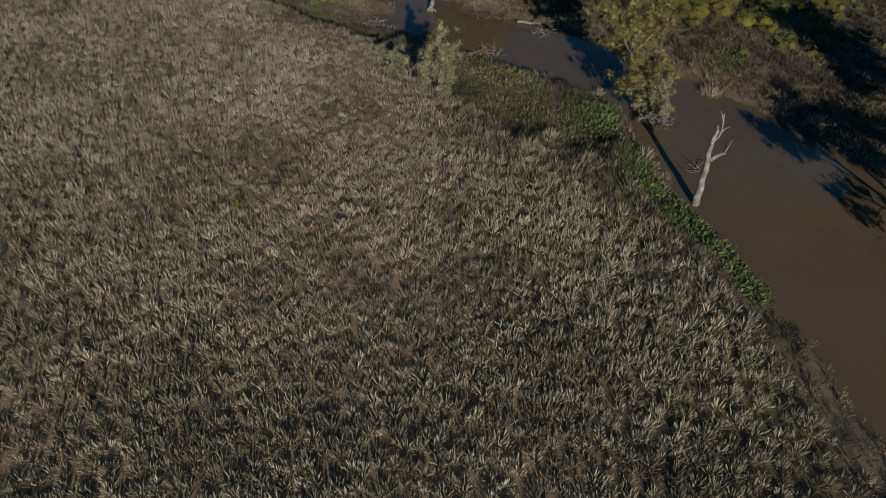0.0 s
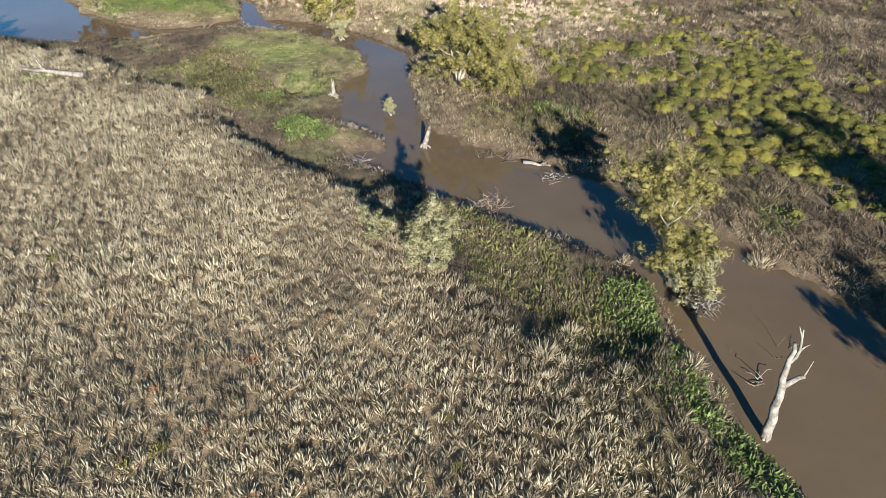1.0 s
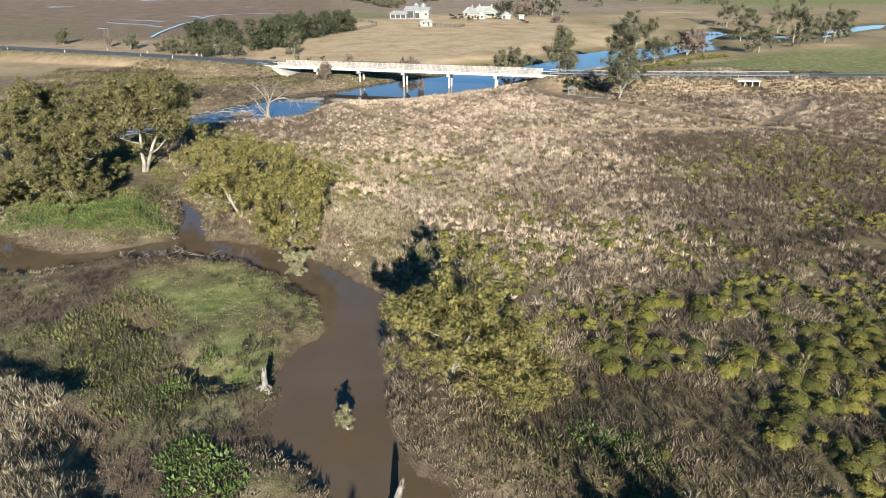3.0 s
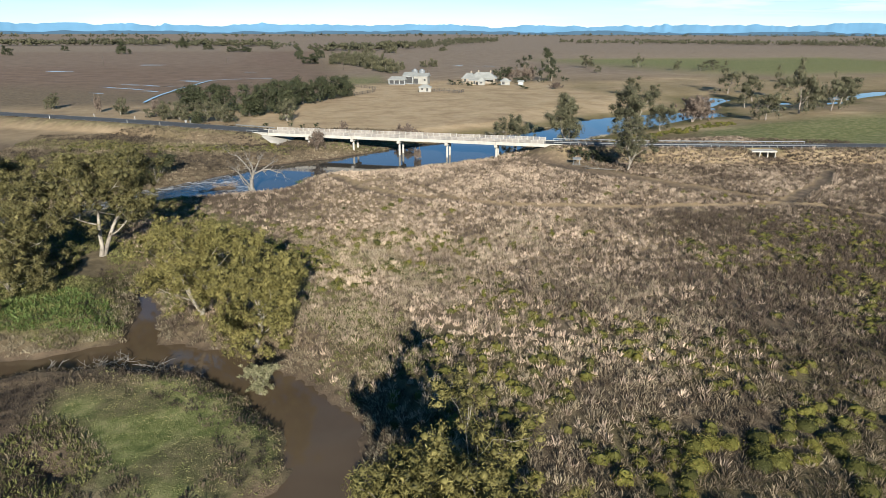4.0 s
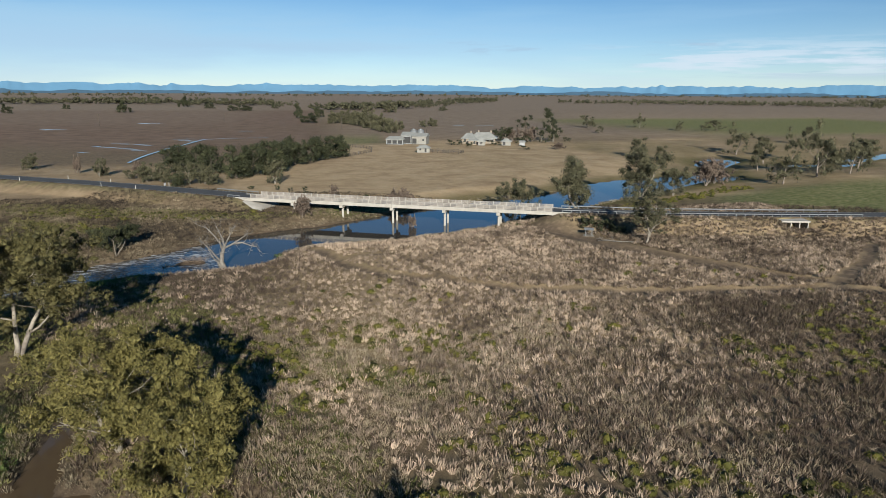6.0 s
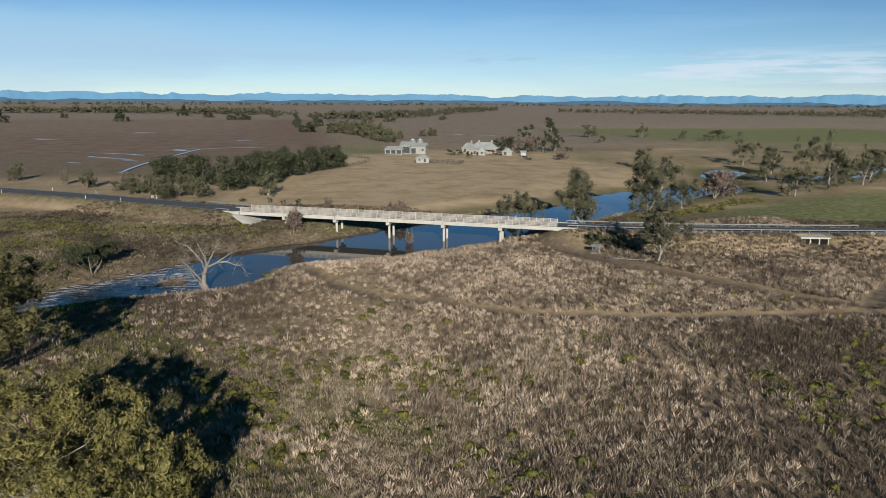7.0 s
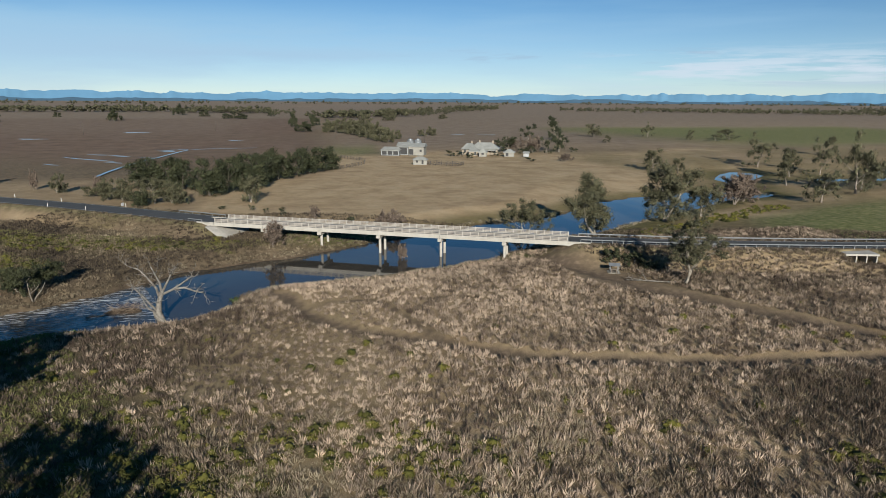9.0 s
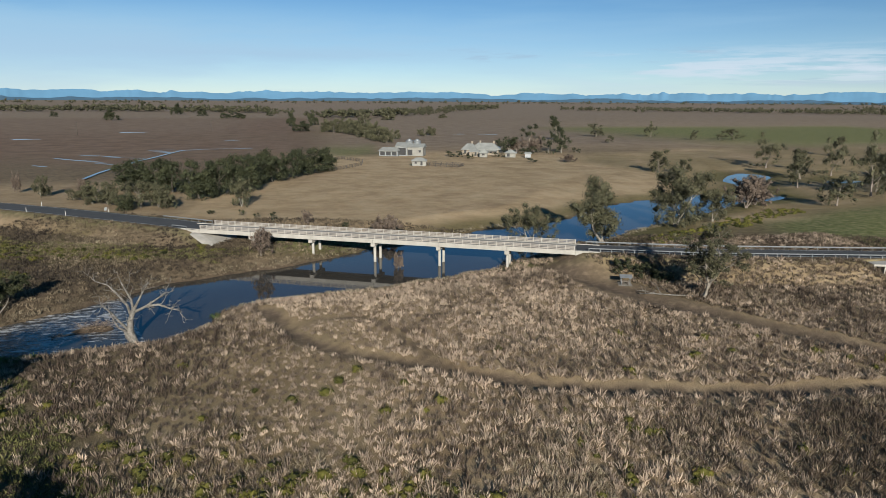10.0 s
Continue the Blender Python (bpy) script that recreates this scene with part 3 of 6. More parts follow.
def add_box(bm, x0, x1, y0, y1, z0, z1, bevel=0.0, m=None):
    vs = [bm.verts.new(v) for v in ((x0, y0, z0), (x1, y0, z0), (x1, y1, z0), (x0, y1, z0), (x0, y0, z1), (x1, y0, z1), (x1, y1, z1), (x0, y1, z1))]
    fs = [bm.faces.new([vs[i] for i in q]) for q in ((3, 2, 1, 0), (4, 5, 6, 7), (0, 1, 5, 4), (1, 2, 6, 5), (2, 3, 7, 6), (3, 0, 4, 7))]
    if m:
        bmesh.ops.transform(bm, matrix=m, verts=vs)
    if bevel:
        bmesh.ops.bevel(bm, geom=list({e for q in fs for e in q.edges}), offset=bevel, segments=1, affect="EDGES")
    return vs


def box_part(name, x0, x1, y0, y1, z0, z1, mat, parent, bevel=0.02, label="", m=None):
    bm = bmesh.new()
    add_box(bm, x0, x1, y0, y1, z0, z1, bevel, m)
    return part(name, bm, mat, parent, label)


def add_tube(bm, pts, radii, sides=8, cap=True):
    """A tapered tube through pts."""
    rings = []
    for i, p in enumerate(pts):
        d = (pts[min(i + 1, len(pts) - 1)] - pts[max(i - 1, 0)]).normalized()
        u = d.cross(Vector((0.31, 0.95, 0.05))).normalized()
        w = d.cross(u)
        rings.append([bm.verts.new(p + (u * math.cos(a) + w * math.sin(a)) * radii[i]) for a in (math.tau * k / sides for k in range(sides))])
    for a, b in zip(rings, rings[1:]):
        for k in range(sides):
            f = bm.faces.new((a[k], a[(k + 1) % sides], b[(k + 1) % sides], b[k]))
            f.smooth = True
    if cap:
        bm.faces.new(rings[-1])
        bm.faces.new(rings[0][::-1])


def thing(name, m, label, category, group=""):
    ob = new(name)
    ob.empty_display_size = 0.2
    ob.matrix_world = m
    return tagged(ob, label, category, group)


def ground_at(x, y):
    return float(height(x, y))


def place(x, y, turn=0.0, dz=0.0):
    return pose(x, y, max(ground_at(x, y), LOWER) + dz, 0, 0, turn)


# ---- road ----


def ribbon(nodes, off0, off1, z, step=4.0, lift=None):
    """A strip beside a line of the plan, from off0 to off1 to its left."""
    pts, out = [Vector((*p, 0)) for p in nodes], []
    for a, b in zip(pts, pts[1:]):
        k = max(1, int((b - a).length / step))
        out += [a.lerp(b, i / k) for i in range(k)]
    out.append(pts[-1])
    v, f = [], []
    for i, p in enumerate(out):
        d = (out[min(i + 1, len(out) - 1)] - out[max(i - 1, 0)]).normalized()
        nrm = Vector((-d.y, d.x, 0))
        drop = 0.6 * float(smooth(150, 420, abs(p.x)))
        for o in (off0, off1):
            q = p + nrm * o
            v.append((q.x, q.y, z - drop))
    for i in range(len(out) - 1):
        f.append((2 * i, 2 * i + 2, 2 * i + 3, 2 * i + 1) if off1 > off0 else (2 * i, 2 * i + 1, 2 * i + 3, 2 * i + 2))
    return v, f


def along(nodes, start, end, step):
    """Points and headings at even steps along a line of the plan."""
    pts = [Vector((*p, 0)) for p in nodes]
    out, s0, nxt = [], 0.0, start
    for a, b in zip(pts, pts[1:]):
        length = (b - a).length
        while nxt <= min(s0 + length, end):
            out.append((a.lerp(b, (nxt - s0) / length), math.degrees(math.atan2((b - a).y, (b - a).x))))
            nxt += step
        s0 += length
    return out


for nodes, half in ((ROAD_L, 3.5), (ROAD_R, 2.7)):
    v, f = ribbon(nodes, half, -half, 2.285)
    road = tagged(new("road", mesh_from("road", v, f, ASPHALT)), "two-lane dark asphalt road on a low embankment", "road", kind="structure")
    for side in (half - 0.35, 0.23 - half):
        v, f = ribbon(nodes, side + 0.12, side, 2.292)
        line = new("edge_line", mesh_from("edge_line", v, f, PAINT))
        line.parent = road

# ---- bridge ----
BRIDGE = pose(0.96, 239.65, 0, 0, 0, -24.5)
SPAN, HALF = 76.0, 2.85
PIERS = (11.6, 24.6, 37.6, 50.6, 63.6)


def build_bridge():
    b = thing("road_bridge", BRIDGE, "pale concrete road bridge on paired round columns across the river", "bridge")
    box_part("deck", 0, SPAN, -HALF + 0.25, HALF - 0.25, 2.12, 2.31, DECK, b, 0)
    joints = (0.0, *PIERS, SPAN)
    for a, c in zip(joints, joints[1:]):
        for y in (-HALF, HALF - 0.28):
            box_part("edge_beam", a + 0.02, c - 0.02, y, y + 0.28, 1.55, 2.4, CONCRETE, b, 0.03)
        # girders in a darker concrete than the edge beams
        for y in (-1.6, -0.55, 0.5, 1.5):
            box_part("girder", a + 0.05, c - 0.05, y - 0.2, y + 0.25, 1.55, 2.11, DARK_CONCRETE, b, 0.02)
    for y in (-HALF + 0.02, HALF - 0.24):
        for z, hh in ((2.48, 0.22), (2.78, 0.16), (3.02, 0.17)):
            box_part("rail", 0.1, SPAN - 0.1, y + 0.05, y + 0.17, z, z + hh, RAILS, b, 0.02)
    bm = bmesh.new()
    add_box(bm, -0.09, 0.09, 0, 0.24, 2.36, 3.25, 0.03)
    post = part("rail_post", bm, CONCRETE, b)
    n = 49
    for y in (-HALF, HALF - 0.26):
        for i in range(n):
            p = post if (i == 0 and y < 0) else post.copy()
            if p is not post:
                scene.collection.objects.link(p)
            p.location = (0.25 + (SPAN - 0.5) * i / (n - 1), y, 0)
    for x in PIERS:
        bm = bmesh.new()
        add_box(bm, x - 0.42, x + 0.42, -HALF - 0.1, HALF + 0.1, 0.86, 1.54, 0.04)
        part("headstock", bm, CONCRETE, b)
        for y in (-1.65, 1.65):
            bm = bmesh.new()
            add_tube(bm, [Vector((x, y, -4.2)), Vector((x, y, -2.0)), Vector((x, y, 0.86))], [0.29, 0.285, 0.28], 14)
            part("column", bm, CONCRETE, b)
    for x, s in ((0.0, -1), (SPAN, 1)):
        box_part("abutment", min(x, x + s * 1.0), max(x, x + s * 1.0), -HALF - 0.1, HALF + 0.1, -0.6, 2.2, DARK_CONCRETE, b, 0.03)
        for y in (-HALF - 0.14, HALF - 0.1):
            bm = bmesh.new()
            pr = [(x, 2.4), (x + s * 4.2, 2.4), (x + s * 4.2, 2.1), (x, 0.2)]
            va = [bm.verts.new((px, y, pz)) for px, pz in pr]
            vb = [bm.verts.new((px, y + 0.24, pz)) for px, pz in pr]
            bm.faces.new(va), bm.faces.new(vb[::-1])
            for i in range(4):
                bm.faces.new((va[i], vb[i], vb[(i + 1) % 4], va[(i + 1) % 4]))
            bmesh.ops.recalc_face_normals(bm, faces=bm.faces)
            part("wing_wall", bm, CONCRETE, b)
    # sloping concrete apron under the first span
    bm = bmesh.new()
    va = [bm.verts.new(v) for v in ((-1, -HALF - 2.0, 1.7), (0.4, -HALF - 0.4, 1.5), (8.2, -HALF - 2.6, -1.6), (4.0, -HALF - 3.6, -0.6))]
    vb = [bm.verts.new(v) for v in ((-1, HALF + 1.5, 1.7), (0.4, HALF + 0.5, 1.5), (8.2, HALF + 1.5, -1.6), (4.0, HALF + 2.5, -0.6))]
    for q in ((0, 1), (1, 2)):
        bm.faces.new((va[q[0]], va[q[1]], vb[q[1]], vb[q[0]]))
    bm.faces.new((va[0], va[3], va[2], va[1]))
    bm.faces.new((vb[0], vb[1], vb[2], vb[3]))
    bm.faces.new((va[3], va[0], vb[0], vb[3]))
    bmesh.ops.recalc_face_normals(bm, faces=bm.faces)
    part("apron", bm, CONCRETE, b, "pale sloping concrete apron")


build_bridge()


def guardrail(nodes, off, start, end, label):
    g = thing("guardrail", pose(0, 0, 0), label, "guardrail", "guardrails beside the road")
    pts = along(nodes, start, end, 2.0)
    bm = bmesh.new()
    ring = [(0.0, 2.7), (0.05, 2.75), (0.0, 2.8), (0.05, 2.85), (0.0, 2.9)]
    rows_ = []
    for p, h in pts:
        nrm = Vector((-math.sin(radians(h)), math.cos(radians(h)), 0)) * (1 if off > 0 else -1)
        rows_.append([bm.verts.new((*(p + nrm * (abs(off) - a)).xy, z)) for a, z in ring])
    for a, b in zip(rows_, rows_[1:]):
        for k in range(len(ring) - 1):
            bm.faces.new((a[k], a[k + 1], b[k + 1], b[k]))
    me_part = part("beam", bm, STEEL, g)
    sol = me_part.modifiers.new("thick", "SOLIDIFY")
    sol.thickness = 0.03
    bm = bmesh.new()
    add_box(bm, -0.05, 0.05, -0.04, 0.04, 0, 0.8, 0.01)
    post = part("post", bm, STEEL, g)
    for i, (p, h) in enumerate(pts):
        nrm = Vector((-math.sin(radians(h)), math.cos(radians(h)), 0)) * (1 if off > 0 else -1)
        q = p + nrm * (abs(off) + 0.1)
        o = post if i == 0 else post.copy()
        if i:
            scene.collection.objects.link(o)
        o.matrix_basis = pose(q.x, q.y, 2.08, 0, 0, h)


guardrail(ROAD_R, -2.85, 2.0, 68.0, "galvanised steel guardrail along the road shoulder")
guardrail(ROAD_R, 2.9, 2.0, 66.0, "galvanised steel guardrail along the road shoulder")
LEN_L = sum(math.dist(a, b) for a, b in zip(ROAD_L, ROAD_L[1:]))
guardrail(ROAD_L, -3.5, LEN_L - 6, LEN_L - 0.5, "short galvanised guardrail leading to the bridge")
guardrail(ROAD_L, 3.6, LEN_L - 16, LEN_L - 0.5, "short galvanised guardrail leading to the bridge")

# ---- culvert ----


def build_culvert():
    c = thing("box_culvert", pose(CULVERT[0], CULVERT[1], 0.18, 0, 0, -14), "pale concrete box culvert with dark openings under the road", "culvert")
    for x in (-2.8, -0.95, 0.9, 2.7):
        box_part("pier_wall", x - 0.11, x + 0.11, -1.2, 2.5, 0, 1.5, CONCRETE, c)
    box_part("top_slab", -3.0, 3.0, -1.35, 2.5, 1.5, 1.85, CONCRETE, c)
    box_part("floor_slab", -3.2, 3.2, -2.2, 2.5, -0.3, 0.03, DARK_CONCRETE, c)
    # near-black panel added across the passage, standing in for the shade inside
    box_part("dark_back_panel", -2.9, 2.9, 2.3, 2.49, 0.03, 1.5, DARK, c)


build_culvert()

# ---- grass and low growth ----
RNG = np.random.default_rng(7)


def jittered(x0, x1, y0, y1, step):
    gx, gy = np.meshgrid(np.arange(x0, x1, step), np.arange(y0, y1, step))
    x = gx.ravel() + RNG.uniform(-0.6, 0.6, gx.size) * step
    y = gy.ravel() + RNG.uniform(-0.6, 0.6, gy.size) * step
    return x, y


def keep(mask, *arrays):
    return [a[mask] for a in arrays]


def blades(x, y, size, tall, tone, count, wide, lean=0.75, z=None, spread=0.5, own=0.1):
    """Tufts of many loose blades fanning out of a common foot. Returns verts, faces, tone."""
    n = len(x)
    z = height(x, y) if z is None else z
    a = RNG.uniform(0, math.tau, (n, count))
    u = np.sqrt(RNG.uniform(0.0, 1.0, (n, count)))
    r0 = u * spread * size[:, None]
    length = RNG.uniform(0.55, 1.15, (n, count)) * tall[:, None] * (1.1 - 0.35 * u)
    tip = np.clip(lean * (0.15 + u) * RNG.uniform(0.5, 1.3, (n, count)), 0, 1.45)
    a1 = a + RNG.normal(0, 0.5, a.shape)
    w = 3.2 * wide * RNG.uniform(0.6, 1.4, (n, count)) * size[:, None]
    b = RNG.uniform(0, math.tau, a.shape)
    foot = np.stack([x[:, None] + np.cos(a) * r0, y[:, None] + np.sin(a) * r0, np.repeat(z[:, None] - 0.05, count, 1)], -1)
    way = np.stack([np.cos(a1) * np.sin(tip), np.sin(a1) * np.sin(tip), np.cos(tip)], -1) * length[..., None]
    side = np.stack([np.cos(b), np.sin(b), RNG.uniform(-0.3, 0.3, a.shape)], -1) * w[..., None]
    v = np.stack([foot - 0.35 * side, foot + way, foot + (0.45 + 0.25 * u)[..., None] * way + side], 2)
    t = np.repeat((tone[:, None] + RNG.normal(0.03, own, a.shape)).ravel(), 3)
    return v.reshape(-1, 3), np.arange(n * count * 3).reshape(-1, 3), t


def stuff(name, parts_, mat, label, category):
    vs, fs, ts, k = [], [], [], 0
    for v, f, t in parts_:
        vs.append(v), fs.append(f + k), ts.append(t)
        k += len(v)
    me = mesh_from(name, np.concatenate(vs), np.concatenate(fs), mat, np.concatenate(ts), False)
    return tagged(new(name, me), label, category, kind="stuff")


def dist_wet(x, y):
    return np.minimum(np.minimum(sd_lower(x, y), sd_upper(x, y)), sd_riffle(x, y))


def right_side(x, y):
    """Metres to the right of the creek's line (negative on the left field)."""
    line = np.interp(y, [-30, 8, 26, 36, 43.5, 53, 60, 65.5, 72.5, 93, 99, 107, 113, 117, 136, 160, 190, 215, 240], [40, 37, 33.6, 32, 30, 25.4, 19.2, 12.4, 10.9, 11, 11.2, 6.8, 0.7, -8.5, -12, -25, -10, 20, 70])
    return x - line


def lawn_dist(x, y):
    return sd_path([(-9, 106, 3.2), (0, 102, 6.5), (3, 95, 5.5), (2.5, 88, 2.5)], x, y)


SHRUB_BANDS = [[(2, 145, 2.5), (8, 140, 2.5), (13, 143, 2.5), (23, 142, 3)], [(18, 131, 2.5), (24, 133, 2.5), (28, 128, 2)], [(26, 115, 2.5), (31, 116, 2.5), (38, 105, 3), (48, 104, 2.5), (49, 96, 3)], [(65, 135, 2), (67, 130, 2)], [(14, 101, 2.5), (17, 98, 2.5), (27, 97, 3)], [(46, 139, 2), (53, 149, 1.5)],
               [(6, 152, 3), (14, 148, 4), (26, 143, 4), (38, 138, 3)], [(38, 55, 2), (43, 58, 3), (44, 64, 3), (51, 66, 4)], [(48, 48, 6), (53, 60, 7), (55, 71, 5)], [(34, 80, 2.5), (40, 79, 2.5), (45, 77, 1.5)], [(33, 88, 2.5), (38, 89, 3)], [(40, 70, 2), (47, 72, 3), (50, 80, 3)], [(44, 86, 3), (52, 90, 3), (58, 84, 3)], [(24, 90, 4), (30, 98, 5), (24, 106, 4)], [(76, 114, 4), (80, 125, 6), (84, 135, 5), (96, 141, 5)], [(88, 121, 6), (97, 124, 6)], [(66, 126, 4), (72, 122, 3)],
               [(40, 108, 5), (52, 100, 5)], [(30, 124, 3), (36, 118, 3)], [(26, 140, 3), (34, 136, 3)], [(57, 78, 5), (62, 88, 5)], [(14, 128, 5), (10, 136, 4)], [(70, 106, 3), (76, 104, 4)], [(95, 130, 3), (104, 128, 3)], [(-8, 226, 4), (-30, 232, 5), (-50, 240, 4)], [(-28, 214, 3), (-45, 222, 3)], [(8, 226, 2), (2, 230, 3)], [(97, 226, 3), (118, 236, 4), (135, 246, 4), (152, 256, 4)]]


HERB_FLAT = [[(-4, 130, 6), (4, 140, 7), (-4, 152, 6), (-12, 165, 6)], [(5, 128, 5), (10, 122, 5), (18, 110, 5), (12, 104, 4)], [(16, 137, 4), (25, 128, 4)]]


def herb_flat(x, y):
    return np.minimum.reduce([sd_path(b, x, y) for b in HERB_FLAT])


def shrub_dist(x, y):
    return np.minimum.reduce([sd_path(b, x, y) for b in SHRUB_BANDS]) + 5 * (vnoise(x, y, 5, 61) - 0.5)


# patch of reeds toned down for brown scrub and the shade in it
SHADED_THICKET = [(76, 114, 2.5), (82, 111, 4), (92, 107, 6)]


def grow():
    # tall pale tussocks of the left field
    x, y = jittered(-62, 27, -7, 118, 0.6)
    ter = np.minimum(sd_path(TERRACE, x, y), sd_path(BENCH, x, y))
    wet = dist_wet(x, y)
    x, y, ter, wet = keep((right_side(x, y) < -2) & (wet > 2.6 + 2.4 * vnoise(x, y, 2.5, 59)) & (ter + 4.0 * (vnoise(x, y, 3.2, 35) - 0.5) > 0.8) & (x > -0.36 * y - 23), x, y, ter, wet)
    n = len(x)
    patch = vnoise(x, y, 7, 41)
    tone = 0.47 + 0.3 * (vnoise(x, y, 2.2, 42) - 0.5) + 0.25 * (patch - 0.5) + RNG.normal(0, 0.18, n) - 0.2 * smooth(8, 2, wet) - 0.3 * smooth(10, 0, ter)
    size = RNG.uniform(0.36, 0.8, n) * (0.8 + 0.35 * patch)
    stuff("tussock_grass", [blades(x, y, size, 0.9 * size + 0.15, tone, 34, 0.024, 0.65, spread=0.34, own=0.06)], TUSSOCK, "tall pale dry tussock grass covering the field", "grass")
    # low brown growth of the terrace, the bench and the near banks
    x, y = jittered(-45, 60, -6, 140, 0.7)
    ter = np.minimum(sd_path(TERRACE, x, y), sd_path(BENCH, x, y))
    wet = dist_wet(x, y)
    ok = (height(x, y) > -2.72) & (wet > 0.25) & (((ter < 1.5) & (lawn_dist(x, y) > 0)) | (wet < 5.0)) & (RNG.uniform(size=len(x)) < 0.9)
    x, y, wet = keep(ok, x, y, wet)
    n = len(x)
    tone = 0.22 + 0.8 * (vnoise(x, y, 3, 43) - 0.5) + RNG.normal(0, 0.12, n) + 0.3 * smooth(2.5, 0.4, wet)
    size = RNG.uniform(0.35, 0.75, n)
    stuff("bank_grass", [blades(x, y, size, 0.8 * size, tone, 20, 0.03, 0.9, spread=0.6)], SCRUB, "low brown grass and litter along the muddy banks", "grass")
    # mixed brown scrub of the right bank
    x, y = jittered(8, 112, 24, 150, 0.66)
    wet = dist_wet(x, y)
    ok = (right_side(x, y) > 2) & (wet > 1.2) & (x < 0.85 * y + 22) & (vnoise(x, y, 6, 44) + 0.35 * smooth(70, 130, y) < 0.95) & ((shrub_dist(x, y) > 0.4) | (RNG.uniform(size=len(x)) < 0.55))
    x, y = keep(ok, x, y)
    n = len(x)
    tone = 0.33 + 0.8 * (vnoise(x, y, 4.5, 45) - 0.5) + RNG.normal(0, 0.16, n) + 0.5 * smooth(72, 108, y) * smooth(62, 44, x) - 0.14 * smooth(80, 65, y) * smooth(33, 42, x)
    size = RNG.uniform(0.36, 0.85, n)
    stuff("brown_scrub", [blades(x, y, size, 1.0 * size, tone, 26, 0.027, 1.0, spread=0.45, own=0.08)], SCRUB, "low brown twiggy scrub and dry grass", "scrub")
    # pale dry grass of the flat before the bridge
    x, y = jittered(-30, 190, 78, 224, 0.8)
    wet = dist_wet(x, y)
    ok = (right_side(x, y) > 2) & (wet > 0.8) & (track_dist(x, y) > 1.3 + 0.4 * RNG.uniform(size=len(x))) & (sd_road(x, y) > 4.4) & (x < 1.02 * y) & ((x < 135) | (y < 186 - 0.14 * (x - 135)))
    ok &= (smooth(80, 128, y) + 0.25 * (vnoise(x, y, 6, 46) - 0.5) > RNG.uniform(size=len(x)) * 0.9) & (sd_path(CLEARING, x, y) > 0.5)
    ok &= ~((x < 45) & (y > 214) & (x > 5))
    ok &= (herb_flat(x, y) + 6 * (vnoise(x, y, 5, 36) - 0.5) > 0) | (RNG.uniform(size=len(x)) < 0.4)
    x, y = keep(ok, x, y)
    n = len(x)
    bald = smooth(3, -3, sd_path([(16, 165, 4), (22, 150, 3), (26, 184, 4), (10, 158, 3)], x, y) + 4 * (vnoise(x, y, 4, 40) - 0.5))
    tone = 0.43 - 0.15 * smooth(34, 8, x) - 0.4 * smooth(160, 130, y) * smooth(40, 66, x) - 0.22 * smooth(52, 85, x) - 0.18 * smooth(16, -4, x) + 0.45 * (vnoise(x, y, 9, 47) - 0.5) + 0.4 * (vnoise(x, y, 2.5, 48) - 0.5) + RNG.normal(-0.02, 0.27, n)
    tone -= 0.45 * smooth(2, -3, sd_path(SHADED_THICKET, x, y) + 3 * (vnoise(x, y, 3, 58) - 0.5))
    size = RNG.uniform(0.38, 0.85, n) * (1 - 0.3 * bald) * (1 + 0.3 * smooth(2.6, 1.2, track_dist(x, y))) * (1 - 0.4 * smooth(7, 2, sd_upper(x, y)))
    stuff("dry_reeds", [blades(x, y, size, 1.05 * size + 0.1, tone, 24, 0.03, 0.7, spread=0.32, own=0.06)], REEDS, "pale dry reedy grass standing on the river flat", "grass")
    # growth on the far bank beside the rapids and on the embankment
    x, y = jittered(-66, 12, 182, 262, 0.92)
    x2, y2 = jittered(70, 160, 178, 235, 1.0)
    x3, y3 = jittered(5, 72, 216, 262, 1.05)
    x2, y2 = np.concatenate([x2, x3]), np.concatenate([y2, y3])
    x, y = np.concatenate([x, x2]), np.concatenate([y, y2])
    x, y = keep((dist_wet(x, y) > 0.25) & (sd_road(x, y) > 4.6) & ((right_side(x, y) < 0) | (x > 60) | (y > 214)) & (track_dist(x, y) > 1.5) & (sd_path(CLEARING, x, y) > 0.3) & (y < 268 - 0.35 * np.maximum(x, 0)), x, y)
    n = len(x)
    tone = 0.32 + 0.7 * (vnoise(x, y, 7, 49) - 0.5) + RNG.normal(0, 0.15, n)
    size = RNG.uniform(0.6, 1.15, n)
    stuff("bank_grass", [blades(x, y, size, 0.7 * size, tone, 16, 0.045, 0.8, spread=0.55)], SCRUB, "rough brown grass on the far bank and embankment", "grass")
    # pale reeds hanging over the water on the right bank and the island
    x, y = jittered(-46, 60, 20, 190, 0.5)
    x2, y2 = jittered(-60, 115, 186, 262, 0.75)
    x, y = np.concatenate([x, x2]), np.concatenate([y, y2])
    wet = dist_wet(x, y)
    ok = (wet > 0.05) & (wet < 2.6) & ((right_side(x, y) > 0) | (y > 116)) & (RNG.uniform(size=len(x)) < 0.75)
    x, y = keep(ok, x, y)
    n = len(x)
    tone = 0.38 + 0.6 * (vnoise(x, y, 3, 53) - 0.5) + RNG.normal(0, 0.12, n)
    size = RNG.uniform(0.4, 0.75, n)
    stuff("bank_reeds", [blades(x, y, size, 0.9 * size, tone, 20, 0.028, 0.9, spread=0.5)], TUSSOCK, "pale dry reeds hanging over the creek banks", "reeds")
    # olive herbs of the bench, the island and the low ground behind the bend
    x, y = jittered(-46, 40, 24, 185, 0.72)
    x2, y2 = jittered(-75, 12, 200, 262, 0.85)
